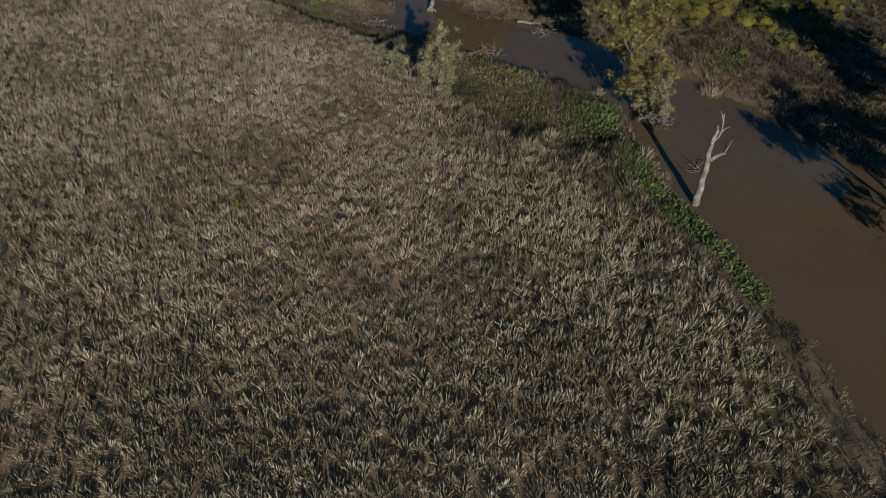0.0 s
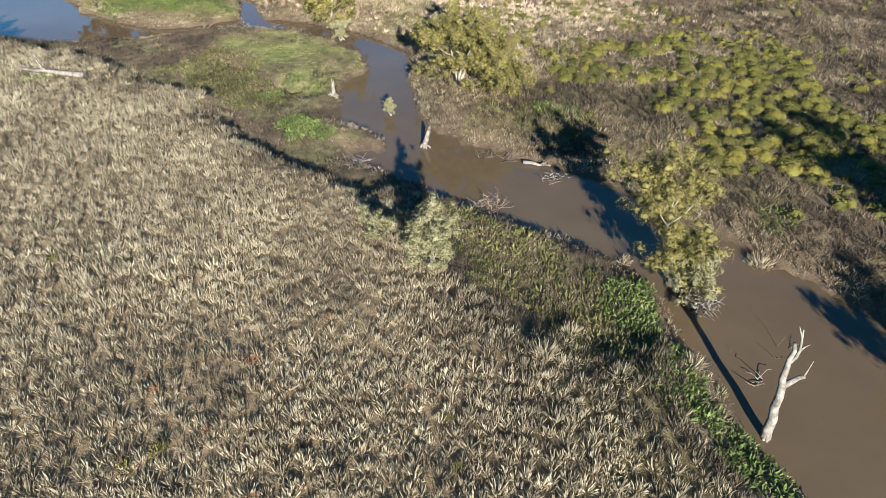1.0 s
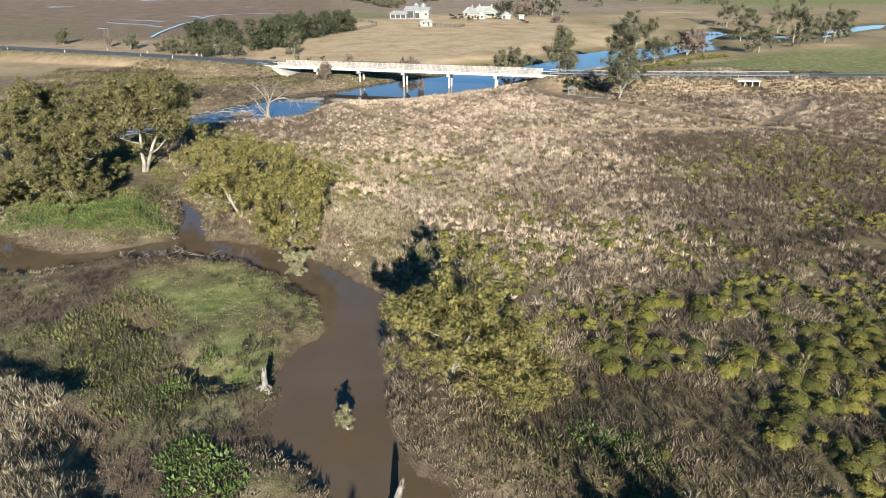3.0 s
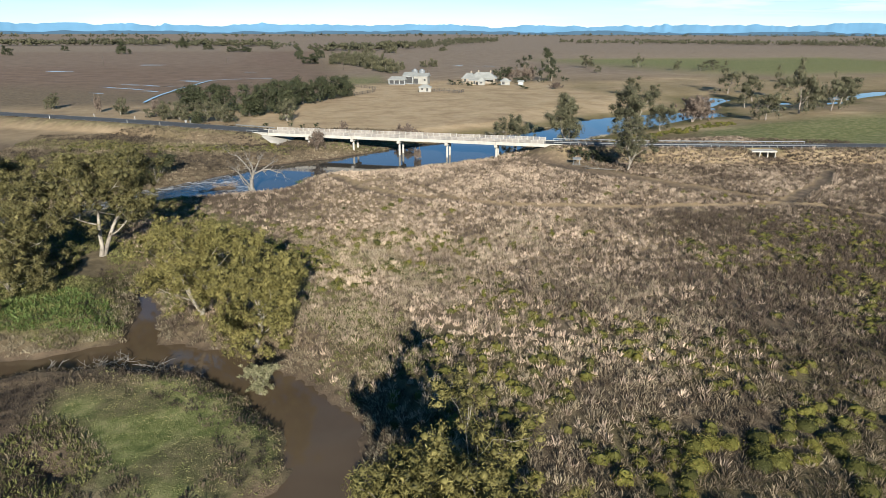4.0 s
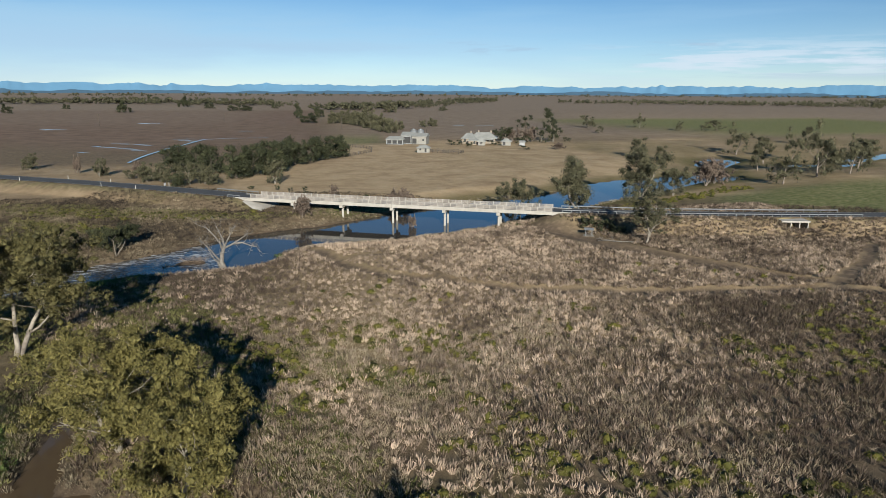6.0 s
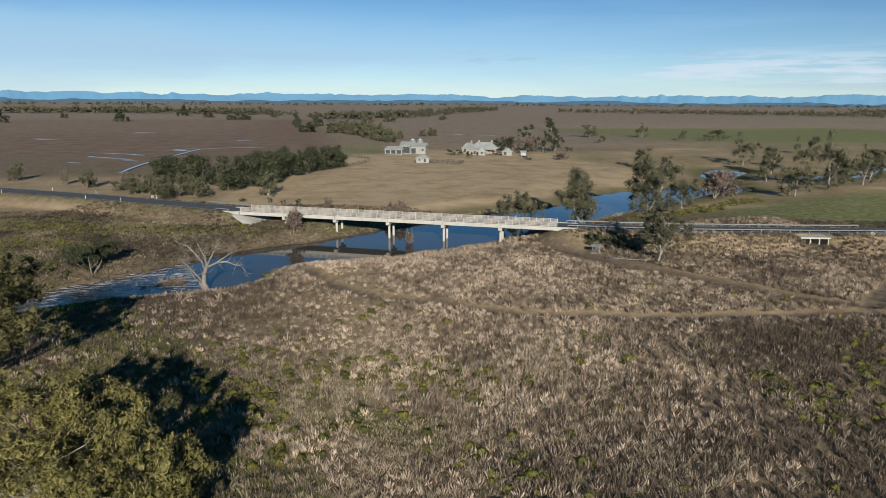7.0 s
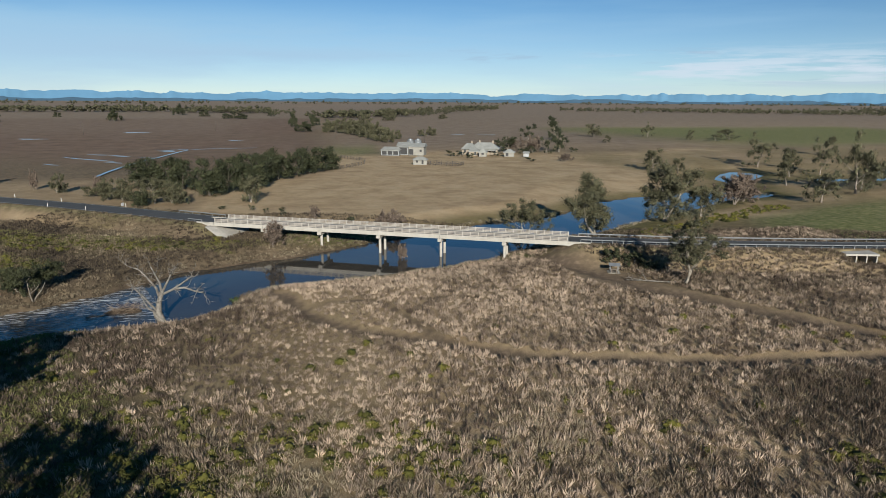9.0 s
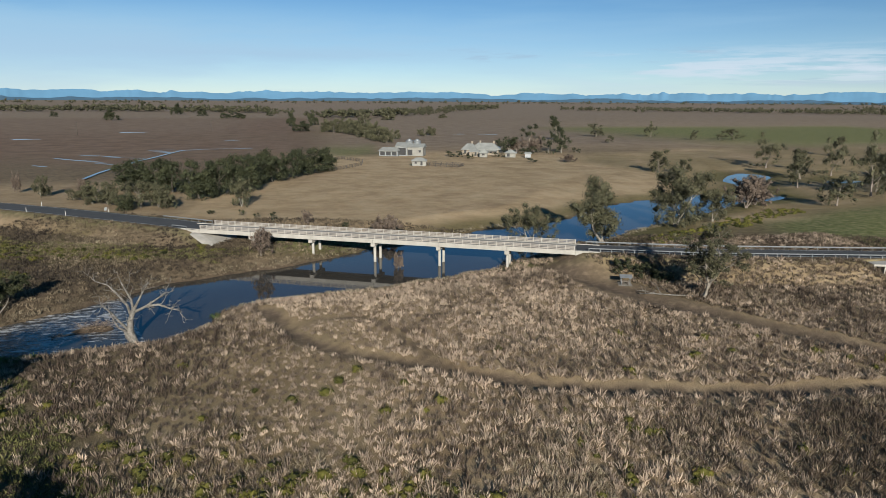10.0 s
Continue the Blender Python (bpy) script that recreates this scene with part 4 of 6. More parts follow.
    x, y = np.concatenate([x, x2]), np.concatenate([y, y2])
    m = np.minimum.reduce([sd_path(q, x, y) for q in (BENCH, [(6, 226, 4), (-10, 229, 5), (-35, 237, 7), (-62, 248, 7)], [(-30, 216, 4), (-50, 224, 5)], [(-14, 124, 5), (-22, 130, 8), (-30, 138, 8), (-24, 150, 8)], [(-13, 136, 5), (-12, 146, 6)], *HERB_FLAT, [(-12, 97, 6), (-6, 84, 4)], [(20, 71, 2.5), (26, 68, 2.5)], [(-6, 182, 2), (3, 187, 2.5), (10, 194, 2)], [(-24, 160, 7), (-16, 172, 5)])])
    ok = (height(x, y) > -2.72) & (m + 5 * (vnoise(x, y, 4, 54) - 0.5) < 0) & (dist_wet(x, y) > 0.4)
    x, y = keep(ok, x, y)
    n = len(x)
    tone = 0.45 + 0.7 * (vnoise(x, y, 2.2, 55) - 0.5) + RNG.normal(0, 0.14, n) + 0.3 * smooth(190, 210, y)
    size = RNG.uniform(0.45, 0.85, n)
    stuff("olive_herbs", [blades(x, y, size, 0.7 * size, tone, 24, 0.042, 1.0, spread=0.6)], OLIVE, "low olive-green herbs on the damp ground", "herbs")
    # green herbs
    x, y = jittered(-45, 40, 15, 200, 0.55)
    m = np.minimum.reduce([sd_path(q, x, y) for q in ([(-2, 76, 2), (0, 74, 2.2)], [(24.2, 16, 0.8), (23.4, 22, 1.2), (22.6, 27, 1.5), (21.4, 32, 1.6), (22, 37, 1.4), (22.4, 41.5, 1.8)], [(-33, 94, 1.2), (-31, 93.5, 0.8)],
                                                        [(-14, 124, 3), (-20, 126, 4.5), (-30, 127, 3)], [(-2, 88, 1.6), (-5, 85, 1)], [(25, 72, 1), (28, 70, 1.2)], [(38, 47, 1.2), (40, 46, 1)], [(-5, 184, 1.0), (2, 188.5, 1.3), (8, 194, 1.0)], [(-16, 174, 2.5), (-12, 178, 1.5)])])
    ok = (height(x, y) > -2.72) & (m + 2.2 * (vnoise(x, y, 2.0, 51) - 0.5) < 0) & (dist_wet(x, y) > 0.3)
    x, y = keep(ok, x, y)
    n = len(x)
    tone = 0.45 + 0.5 * (vnoise(x, y, 1.7, 52) - 0.5) + RNG.normal(0, 0.12, n)
    size = RNG.uniform(0.45, 0.85, n) * (1 + 0.4 * smooth(140, 160, y))
    stuff("green_herbs", [blades(x, y, size, 0.7 * size, tone, 26, 0.06, 1.1, spread=0.7)], HERB, "bright green broad-leaved herbs in damp patches", "herbs")
    # short grass of the creek's point
    x, y = jittered(-16, 12, 82, 114, 0.42)
    x, y = keep((lawn_dist(x, y) + 3 * (vnoise(x, y, 3, 50) - 0.5) < 0.8) & (dist_wet(x, y) > 0.3), x, y)
    n = len(x)
    tone = 0.55 + 0.7 * (vnoise(x, y, 3.5, 57) - 0.5) + RNG.normal(0, 0.1, n)
    size = RNG.uniform(0.25, 0.5, n)
    stuff("short_grass", [blades(x, y, size, 0.35 * size, tone, 12, 0.06, 1.1, spread=0.9)], LAWN, "short yellow-green grass on the creek's point", "grass")


grow()

# ---- shrubs ----


# an eight-sided lump, bent anew for each clump
BALL_V = np.array([(1, 0, 0), (-1, 0, 0), (0, 1, 0), (0, -1, 0), (0, 0, 1), (0, 0, -1)], float)
BALL_F = np.array([(a, b, c) if (a == 0) == ((b == 2) == (c == 4)) else (a, c, b) for a in (0, 1) for b in (2, 3) for c in (4, 5)])


def leaf_cloud(centres, radii, per, leaf, rng, droop=0.0, flat=0.8, core=0.45):
    """Clumps of small pointed leaves, each round a dense heart darkened as inner shade. Returns verts, faces, tone."""
    n = len(centres)
    centres, radii = np.asarray(centres, float), np.asarray(radii, float)
    c, r = np.repeat(centres, per, 0), np.repeat(radii, per)
    d = rng.normal(size=(n * per, 3))
    d /= np.linalg.norm(d, axis=1)[:, None]
    q = (core + (1.05 - core) * rng.uniform(size=n * per) ** 0.8) * r
    tallness = np.where(d[:, 2] < 0, flat + 0.5 * droop, flat)
    p = c + d * q[:, None] * np.stack([np.ones_like(tallness), np.ones_like(tallness), tallness], -1)
    u = np.cross(d, rng.normal(size=p.shape)) + 0.5 * rng.normal(size=p.shape) + np.array([0, 0, -droop])
    u /= np.linalg.norm(u, axis=1)[:, None]
    w = np.cross(d, u)
    w /= np.linalg.norm(w, axis=1)[:, None] + 1e-6
    s = leaf * rng.uniform(0.6, 1.4, n * per)[:, None]
    v = np.stack([p - u * s, p + w * s * 0.5, p + u * s], 1).reshape(-1, 3)
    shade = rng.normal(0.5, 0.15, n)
    # random tone by clump and leaf, plus painted light: upper leaves paler
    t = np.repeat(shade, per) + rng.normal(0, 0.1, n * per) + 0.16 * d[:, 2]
    f = np.arange(len(v)).reshape(-1, 3)
    m = len(BALL_V)
    bend = rng.uniform(0.7, 1.35, (n, m, 1))
    bv = BALL_V[None] * bend * radii[:, None, None] * core * np.array([1, 1, flat])
    bv[:, :, 2] -= 0.25 * droop * radii[:, None] * (BALL_V[None, :, 2] < -0.3)
    bv = (bv + centres[:, None]).reshape(-1, 3)
    bf = (BALL_F[None] + (len(v) + np.arange(n) * m)[:, None, None]).reshape(-1, 3)
    # hearts and their undersides toned down to stand for shade within the crown
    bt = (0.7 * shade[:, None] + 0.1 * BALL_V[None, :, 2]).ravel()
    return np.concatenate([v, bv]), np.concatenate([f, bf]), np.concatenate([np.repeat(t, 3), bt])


def dome(rng, c, r, leafs, leaf, rings=3, seg=7):
    """One rounded cushion: a small closed heart, its inner shade put into the tone, with leafy sprigs standing out all
    round it.
    """
    v, f = [], []
    for i in range(rings + 1):
        e = math.pi / 2 * i / rings
        for k in range(seg):
            a = math.tau * (k + 0.5 * (i % 2)) / seg
            q = r * 0.86 * rng.uniform(0.85, 1.08)
            v.append((c[0] + q * math.cos(e) * math.cos(a), c[1] + q * math.cos(e) * math.sin(a), q * 0.95 * math.sin(e)))
    for i in range(rings):
        for k in range(seg):
            a, b = i * seg + k, i * seg + (k + 1) % seg
            f += [(a, b, b + seg), (a, b + seg, a + seg)]
    v, f = np.array(v), np.array(f)
    d = rng.normal(size=(leafs, 3))
    d[:, 2] = np.abs(d[:, 2])
    d /= np.linalg.norm(d, axis=1)[:, None]
    lump = 1 + 0.13 * np.sin(7 * d[:, 0] + 3 * c[0]) * np.sin(6 * d[:, 1] + c[1]) + 0.08 * np.sin(13 * d[:, 0]) * np.sin(12 * d[:, 1] + 1)
    p = d * (r * lump * rng.uniform(0.8, 1.0, leafs))[:, None] + np.array([c[0], c[1], 0])
    u = np.cross(d, rng.normal(size=d.shape))
    u /= np.linalg.norm(u, axis=1)[:, None]
    s = leaf * rng.uniform(0.6, 1.4, leafs)[:, None]
    out = d * rng.uniform(0.2, 0.9, leafs)[:, None] + 0.5 * rng.normal(size=d.shape)
    lv = np.stack([p - u * s, p + u * s, p + out * s * 1.2], 1).reshape(-1, 3)
    # light painted in: sprigs paler towards the top, heart a little darker
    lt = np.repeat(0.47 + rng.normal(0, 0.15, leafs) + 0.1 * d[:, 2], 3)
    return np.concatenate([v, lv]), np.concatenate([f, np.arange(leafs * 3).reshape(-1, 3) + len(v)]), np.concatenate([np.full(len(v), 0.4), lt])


def shrub_cloud(rng, r, leafs=110, rings=3, seg=7):
    vs, fs, ts, k = [], [], [], 0
    for j in range(int(rng.integers(2, 5))):
        a, q = rng.uniform(0, math.tau), (0.0 if j == 0 else rng.uniform(0.4, 0.7)) * r
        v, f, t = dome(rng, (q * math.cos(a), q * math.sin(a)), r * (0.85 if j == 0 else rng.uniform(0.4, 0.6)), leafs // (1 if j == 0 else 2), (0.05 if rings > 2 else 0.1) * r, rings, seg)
        vs.append(v), fs.append(f + k), ts.append(t + rng.normal(0, 0.07))
        k += len(v)
    return np.concatenate(vs), np.concatenate(fs), np.concatenate(ts)


def grow_shrubs():
    rng = np.random.default_rng(21)
    x, y = jittered(-62, 158, 30, 262, 1.3)
    band = shrub_dist(x, y)
    stray = (rng.uniform(size=len(x)) < 0.03) & (right_side(x, y) > 5) & (y < 175)
    ok = ((band < 0) & (rng.uniform(size=len(x)) < 0.68 - 0.16 * smooth(82, 95, y)) | stray) & (dist_wet(x, y) > 2.2) & ((right_side(x, y) > 3) | (y > 190)) & (track_dist(x, y) > 2) & (sd_road(x, y) > 6)
    x, y = keep(ok, x, y)
    kinds = []
    for i in range(6):
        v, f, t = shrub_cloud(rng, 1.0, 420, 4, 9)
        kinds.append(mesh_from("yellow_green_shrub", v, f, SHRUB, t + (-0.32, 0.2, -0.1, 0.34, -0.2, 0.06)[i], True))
    order = np.argsort(np.hypot(x - 45, y - 70))
    rest = []
    for j, i in enumerate(order):
        s = rng.uniform(0.65, 1.3)
        if j < 290:
            ob = new("yellow_green_shrub", kinds[j % 6])
            ob.matrix_world = pose(x[i], y[i], ground_at(x[i], y[i]) - 0.03, 0, 0, rng.uniform(0, 360)) @ Matrix.Diagonal((s, s, s * rng.uniform(0.8, 1.15), 1))
            tagged(ob, "round yellow-green shrub among dry grass on the bank", "shrub", "shrubs on the creek bank")
        else:
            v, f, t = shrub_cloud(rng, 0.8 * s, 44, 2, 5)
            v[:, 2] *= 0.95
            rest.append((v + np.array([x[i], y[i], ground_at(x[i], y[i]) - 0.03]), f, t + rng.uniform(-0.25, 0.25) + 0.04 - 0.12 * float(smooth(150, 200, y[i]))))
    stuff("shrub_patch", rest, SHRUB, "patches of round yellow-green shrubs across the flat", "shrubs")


grow_shrubs()

# ---- trees ----


def limb_path(rng, start, way, length, bend=0.25, lift=0.12, n=5):
    pts, d, p = [start.copy()], way.normalized(), start.copy()
    for i in range(n):
        d = (d + Vector((rng.normal(0, bend), rng.normal(0, bend), rng.normal(lift, bend * 0.6)))).normalized()
        p = p + d * length / n
        pts.append(p.copy())
    return pts, d


def tree_form(rng, tall, spread, stems=1, fork=0.35, limbs=5, lean=(0, 0), twigs=3):
    """Stems, limbs and twig ends: lists of (points, radii), and the ends."""
    trunks, boughs, ends = [], [], []
    for s in range(stems):
        a0 = rng.uniform(0, math.tau)
        tilt = Vector((lean[0] + (0.35 * math.cos(a0 + s * math.tau / stems) if stems > 1 else 0), lean[1] + (0.35 * math.sin(a0 + s * math.tau / stems) if stems > 1 else 0), 1))
        r0 = 0.03 * tall / (stems ** 0.4)
        pts, d = limb_path(rng, Vector((0, 0, -0.3)), tilt, tall * (fork + 0.35), 0.13, 0.05, 6)
        rad = [r0 * (1.45 if i == 0 else 1 - 0.11 * i) for i in range(len(pts))]
        trunks.append((pts, rad))
        for k in range(limbs):
            at = rng.integers(2, len(pts)) if k else len(pts) - 1
            a = k * 2.4 + rng.uniform(-0.5, 0.5) + a0
            up = rng.uniform(0.35, 1.0)
            way = Vector((math.cos(a) * spread, math.sin(a) * spread, up * tall * 0.4))
            ln = rng.uniform(0.7, 1.1) * math.hypot(spread * 0.8, tall * 0.28)
            lp, ld = limb_path(rng, pts[at], way, ln, 0.2, 0.08, 5)
            rr = rad[at] * 0.62
            bough = [(lp, [rr * (1 - 0.15 * i) for i in range(len(lp))])]
            for j in range(twigs):
                bt = rng.integers(2, len(lp))
                w2 = ld * 0.5 + Vector((rng.normal(), rng.normal(), rng.normal(0.3, 0.5)))
                tp, td = limb_path(rng, lp[bt], w2, ln * rng.uniform(0.35, 0.6), 0.25, 0.02, 4)
                bough.append((tp, [rr * 0.42 * (1 - 0.2 * i) for i in range(len(tp))]))
                ends.append(tp[-1]), ends.append(tp[-2])
            ends.append(lp[-1])
            boughs.append(bough)
    return trunks, boughs, ends


def tree(name, m, tall, spread, seed, label, leaf_mat=GUM, stems=1, limbs=5, twigs=3, lean=(0, 0), leaf=0.2, per=90, blob=0.14, droop=0.5, bark=BARK, fork=0.3, category="tree", group="", skirt=0, near=True):
    rng = np.random.default_rng(seed)
    t = thing(name, m, label, category, group)
    trunks, boughs, ends = tree_form(rng, tall, spread, stems, fork, limbs, lean, twigs)
    for pts, rad in trunks:
        bm = bmesh.new()
        add_tube(bm, pts, rad, 9)
        part("trunk", bm, bark, t)
    for bough in boughs:
        bm = bmesh.new()
        for pts, rad in bough:
            add_tube(bm, pts, [max(0.018, r) for r in rad], 4 if near else 3, near)
        part("limb", bm, bark, t)
    if leaf_mat:
        c = np.array([(e.x, e.y, e.z) for e in ends])
        if near:
            c = np.concatenate([c + rng.normal(0, blob * tall * q, c.shape) * np.array([1, 1, 0.75]) for q in (0.08, 0.36, 0.42, 0.5)])
        if skirt:
            a, q = rng.uniform(0, math.tau, skirt), spread * np.sqrt(rng.uniform(0.1, 1, skirt))
            low = np.stack([np.cos(a) * q, np.sin(a) * q, tall * rng.uniform(0.12, 0.75, skirt) * (1.1 - 0.5 * q / spread)], -1)
            c = np.concatenate([c, low, low + rng.normal(0, blob * tall * 0.35, low.shape), low + rng.normal(0, blob * tall * 0.4, low.shape)] if near else [c, low])
        c[:, 2] = np.maximum(c[:, 2], tall * (0.1 if skirt else 0.22))
        r = rng.uniform(0.6, 1.15, len(c)) * blob * tall
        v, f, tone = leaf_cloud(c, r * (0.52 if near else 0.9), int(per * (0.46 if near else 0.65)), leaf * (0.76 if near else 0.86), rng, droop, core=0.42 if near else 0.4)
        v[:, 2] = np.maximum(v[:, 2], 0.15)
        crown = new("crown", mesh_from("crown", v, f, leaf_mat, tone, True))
        crown.parent = t
    return t


# trees along the creek
tree("river_gum", place(27.0, 42.6, 20), 11.6, 2.7, 3, "leaning olive-green river gum at the creek's edge", stems=2, limbs=6, lean=(-0.12, 0.06), per=200, leaf=0.12, skirt=34, blob=0.12)
tree("willow_shrub", place(27.3, 41.0), 4.6, 1.6, 4, "grey-green leafy shrub growing from the muddy water", GREYGUM, stems=3, limbs=4, twigs=2, per=70, leaf=0.14, blob=0.17, skirt=12, category="shrub")
tree("grey_wattle", place(8.2, 45.8), 7.0, 1.5, 5, "pale grey-green bushy young tree on the bank edge", GREYGUM, stems=2, limbs=5, twigs=2, per=120, leaf=0.12, blob=0.13, skirt=34)
tree("grey_wattle", place(5.0, 50.5), 3.2, 1.0, 24, "small grey-green wattle at the edge of the tussocks", GREYGUM, stems=2, limbs=4, twigs=2, per=80, leaf=0.11, blob=0.17, skirt=12)
tree("river_gum", place(18.0, 80.5), 10.0, 5.4, 6, "broad olive river gum leaning over the creek bank", stems=3, limbs=5, twigs=4, per=110, leaf=0.17, skirt=30, blob=0.135, fork=0.2, lean=(0.05, -0.1))
tree("river_gum", place(22.5, 77.0), 6.5, 4.0, 7, "low spreading olive river gum with bare white limbs", stems=3, limbs=4, twigs=3, per=110, leaf=0.17, skirt=22, blob=0.16, fork=0.2)
tree("river_gum", place(-1.5, 121.5), 11.0, 5.0, 8, "olive river gum on the bank above the creek bend", stems=3, limbs=5, twigs=4, per=105, leaf=0.2, skirt=40, blob=0.13)
tree("river_gum", place(4.6, 114.5), 10.0, 4.6, 9, "drooping olive river gum hanging over the water", stems=2, limbs=6, twigs=4, per=120, leaf=0.2, skirt=48, blob=0.14, droop=1.0)
tree("willow_shrub", place(5.6, 106.2), 3.4, 1.2, 10, "grey-green shrub rooted in the creek beside the bank", GREYGUM, stems=2, limbs=4, twigs=2, per=60, leaf=0.15, blob=0.18, skirt=8, category="shrub")
tree("river_red_gum", place(-17.8, 143.4), 14.5, 7.6, 11, "tall river red gum with a pale forked trunk", ISLEGUM, stems=2, limbs=6, twigs=5, per=130, leaf=0.23, blob=0.145, fork=0.3, skirt=0)
tree("river_red_gum", place(-26.5, 136.5), 10.5, 7.0, 12, "spreading dark olive gum over the island bank", ISLEGUM, stems=3, limbs=5, twigs=4, per=110, leaf=0.23, blob=0.13, skirt=18)
tree("willow_shrub", place(-24, 130), 6.0, 5.0, 22, "dense dark olive thicket beneath the island gums", ISLEGUM, stems=4, limbs=4, twigs=3, per=90, leaf=0.22, blob=0.17, skirt=22, category="shrub")
tree("willow_shrub", place(-34, 131), 5.0, 4.5, 23, "dense dark olive thicket beneath the island gums", ISLEGUM, stems=4, limbs=4, twigs=3, per=90, leaf=0.22, blob=0.17, skirt=20, category="shrub")
tree("river_red_gum", place(-35, 141), 10.5, 5.5, 13, "spreading dark olive gum over the island bank", ISLEGUM, stems=2, limbs=5, twigs=4, per=120, leaf=0.24, blob=0.12, skirt=6)
tree("river_red_gum", place(-44, 177), 13.0, 6.0, 14, "large river red gum beyond the side pool", ISLEGUM, stems=2, limbs=6, twigs=4, per=130, leaf=0.27, blob=0.14, skirt=10)
tree("river_gum", place(-21.5, 196.6), 6.0, 3.0, 15, "dark low gum beside the rapids", DARKLEAF, stems=2, limbs=5, twigs=3, per=60, leaf=0.25, blob=0.14)
tree("river_gum", place(-24.5, 199), 4.0, 2.0, 16, "dark low gum beside the rapids", DARKLEAF, stems=2, limbs=4, twigs=3, per=50, leaf=0.25, blob=0.16)
tree("river_gum", place(81, 184.3), 11.0, 5.0, 17, "sparse gum with bare pale limbs beside the track", FARGUM, stems=2, limbs=6, twigs=5, per=60, leaf=0.2, blob=0.09, fork=0.25, lean=(-0.08, 0))
# trees that stand outside the view and throw their shade into it
tree("river_gum", place(49.0, 31.5), 11.5, 3.2, 18, "olive river gum on the steep bank of the creek", stems=2, limbs=5, twigs=3, per=110, leaf=0.25, blob=0.15, skirt=44)
tree("river_gum", place(41.5, 13.5), 10.5, 3.4, 19, "olive river gum on the steep bank of the creek", stems=2, limbs=5, twigs=3, per=80, leaf=0.25, blob=0.13, lean=(-0.3, 0))
tree("river_gum", place(-48, 92), 10, 4.0, 20, "olive river gum at the field's edge", stems=2, limbs=5, twigs=3, per=50, leaf=0.25, blob=0.13)

# ---- dead wood ----


def wood_piece(bm, pts, r0, r1, sides=8):
    n = len(pts)
    add_tube(bm, [Vector(p) for p in pts], [r0 + (r1 - r0) * i / (n - 1) for i in range(n)], sides)


def antlers(bm, rng, start, way, length, r, depth=2):
    pts, d = limb_path(rng, Vector(start), Vector(way), length, 0.28, 0.03, 5)
    wood_piece(bm, pts, r, r * 0.35, 6)
    if depth:
        for k in range(3):
            i = int(rng.integers(2, len(pts)))
            antlers(bm, rng, pts[i], d * 0.6 + Vector((rng.normal(0, 0.8), rng.normal(0, 0.8), rng.normal(0.2, 0.5))), length * rng.uniform(0.3, 0.55), r * 0.5, depth - 1)


def build_snag():
    s = thing("dead_tree_snag", pose(25.5, 28.1, LOWER), "bleached leaning dead trunk with broken limbs standing in water", "dead tree")
    rng = np.random.default_rng(31)
    bm = bmesh.new()
    wood_piece(bm, [(0, 0, -1.2), (0.1, 0.1, 0), (0.12, 0.22, 0.6), (0.3, 0.34, 1.3), (0.34, 0.6, 2.1), (0.52, 0.74, 2.8), (0.62, 0.95, 3.5)], 0.34, 0.22, 12)
    wood_piece(bm, [(0.62, 0.95, 3.5), (0.58, 1.1, 4.0), (0.78, 1.3, 4.6), (0.86, 1.45, 5.2), (1.15, 1.6, 5.6), (1.15, 1.8, 6.1)], 0.23, 0.1, 10)
    for k in range(7):
        a = k * 0.9
        wood_piece(bm, [(0.05, 0.05, 0.2 + 0.1 * (k % 3)), (0.05 + 0.45 * math.cos(a), 0.05 + 0.45 * math.sin(a), -0.4)], 0.16, 0.08, 6)
    part("trunk", bm, DEADWOOD, s)
    bm = bmesh.new()
    wood_piece(bm, [(0.62, 0.95, 3.45), (1.1, 0.95, 3.75), (1.55, 0.98, 3.95), (1.95, 1.0, 3.95)], 0.2, 0.12)
    wood_piece(bm, [(1.9, 1.0, 3.95), (2.1, 1.1, 4.3), (2.4, 1.25, 4.9)], 0.07, 0.03, 6)
    part("limb", bm, DEADWOOD, s)
    bm = bmesh.new()
    wood_piece(bm, [(0.85, 1.35, 5.0), (1.25, 1.45, 5.25), (1.5, 1.6, 5.6), (1.5, 1.8, 6.4), (1.45, 1.9, 7.0)], 0.13, 0.05)
    wood_piece(bm, [(1.5, 1.6, 5.6), (1.8, 1.65, 5.8), (2.15, 1.7, 5.85)], 0.08, 0.03, 6)
    wood_piece(bm, [(1.5, 1.8, 6.4), (1.3, 1.9, 6.9), (1.2, 2.0, 7.2)], 0.06, 0.02, 6)
    part("limb", bm, DEADWOOD, s)


build_snag()


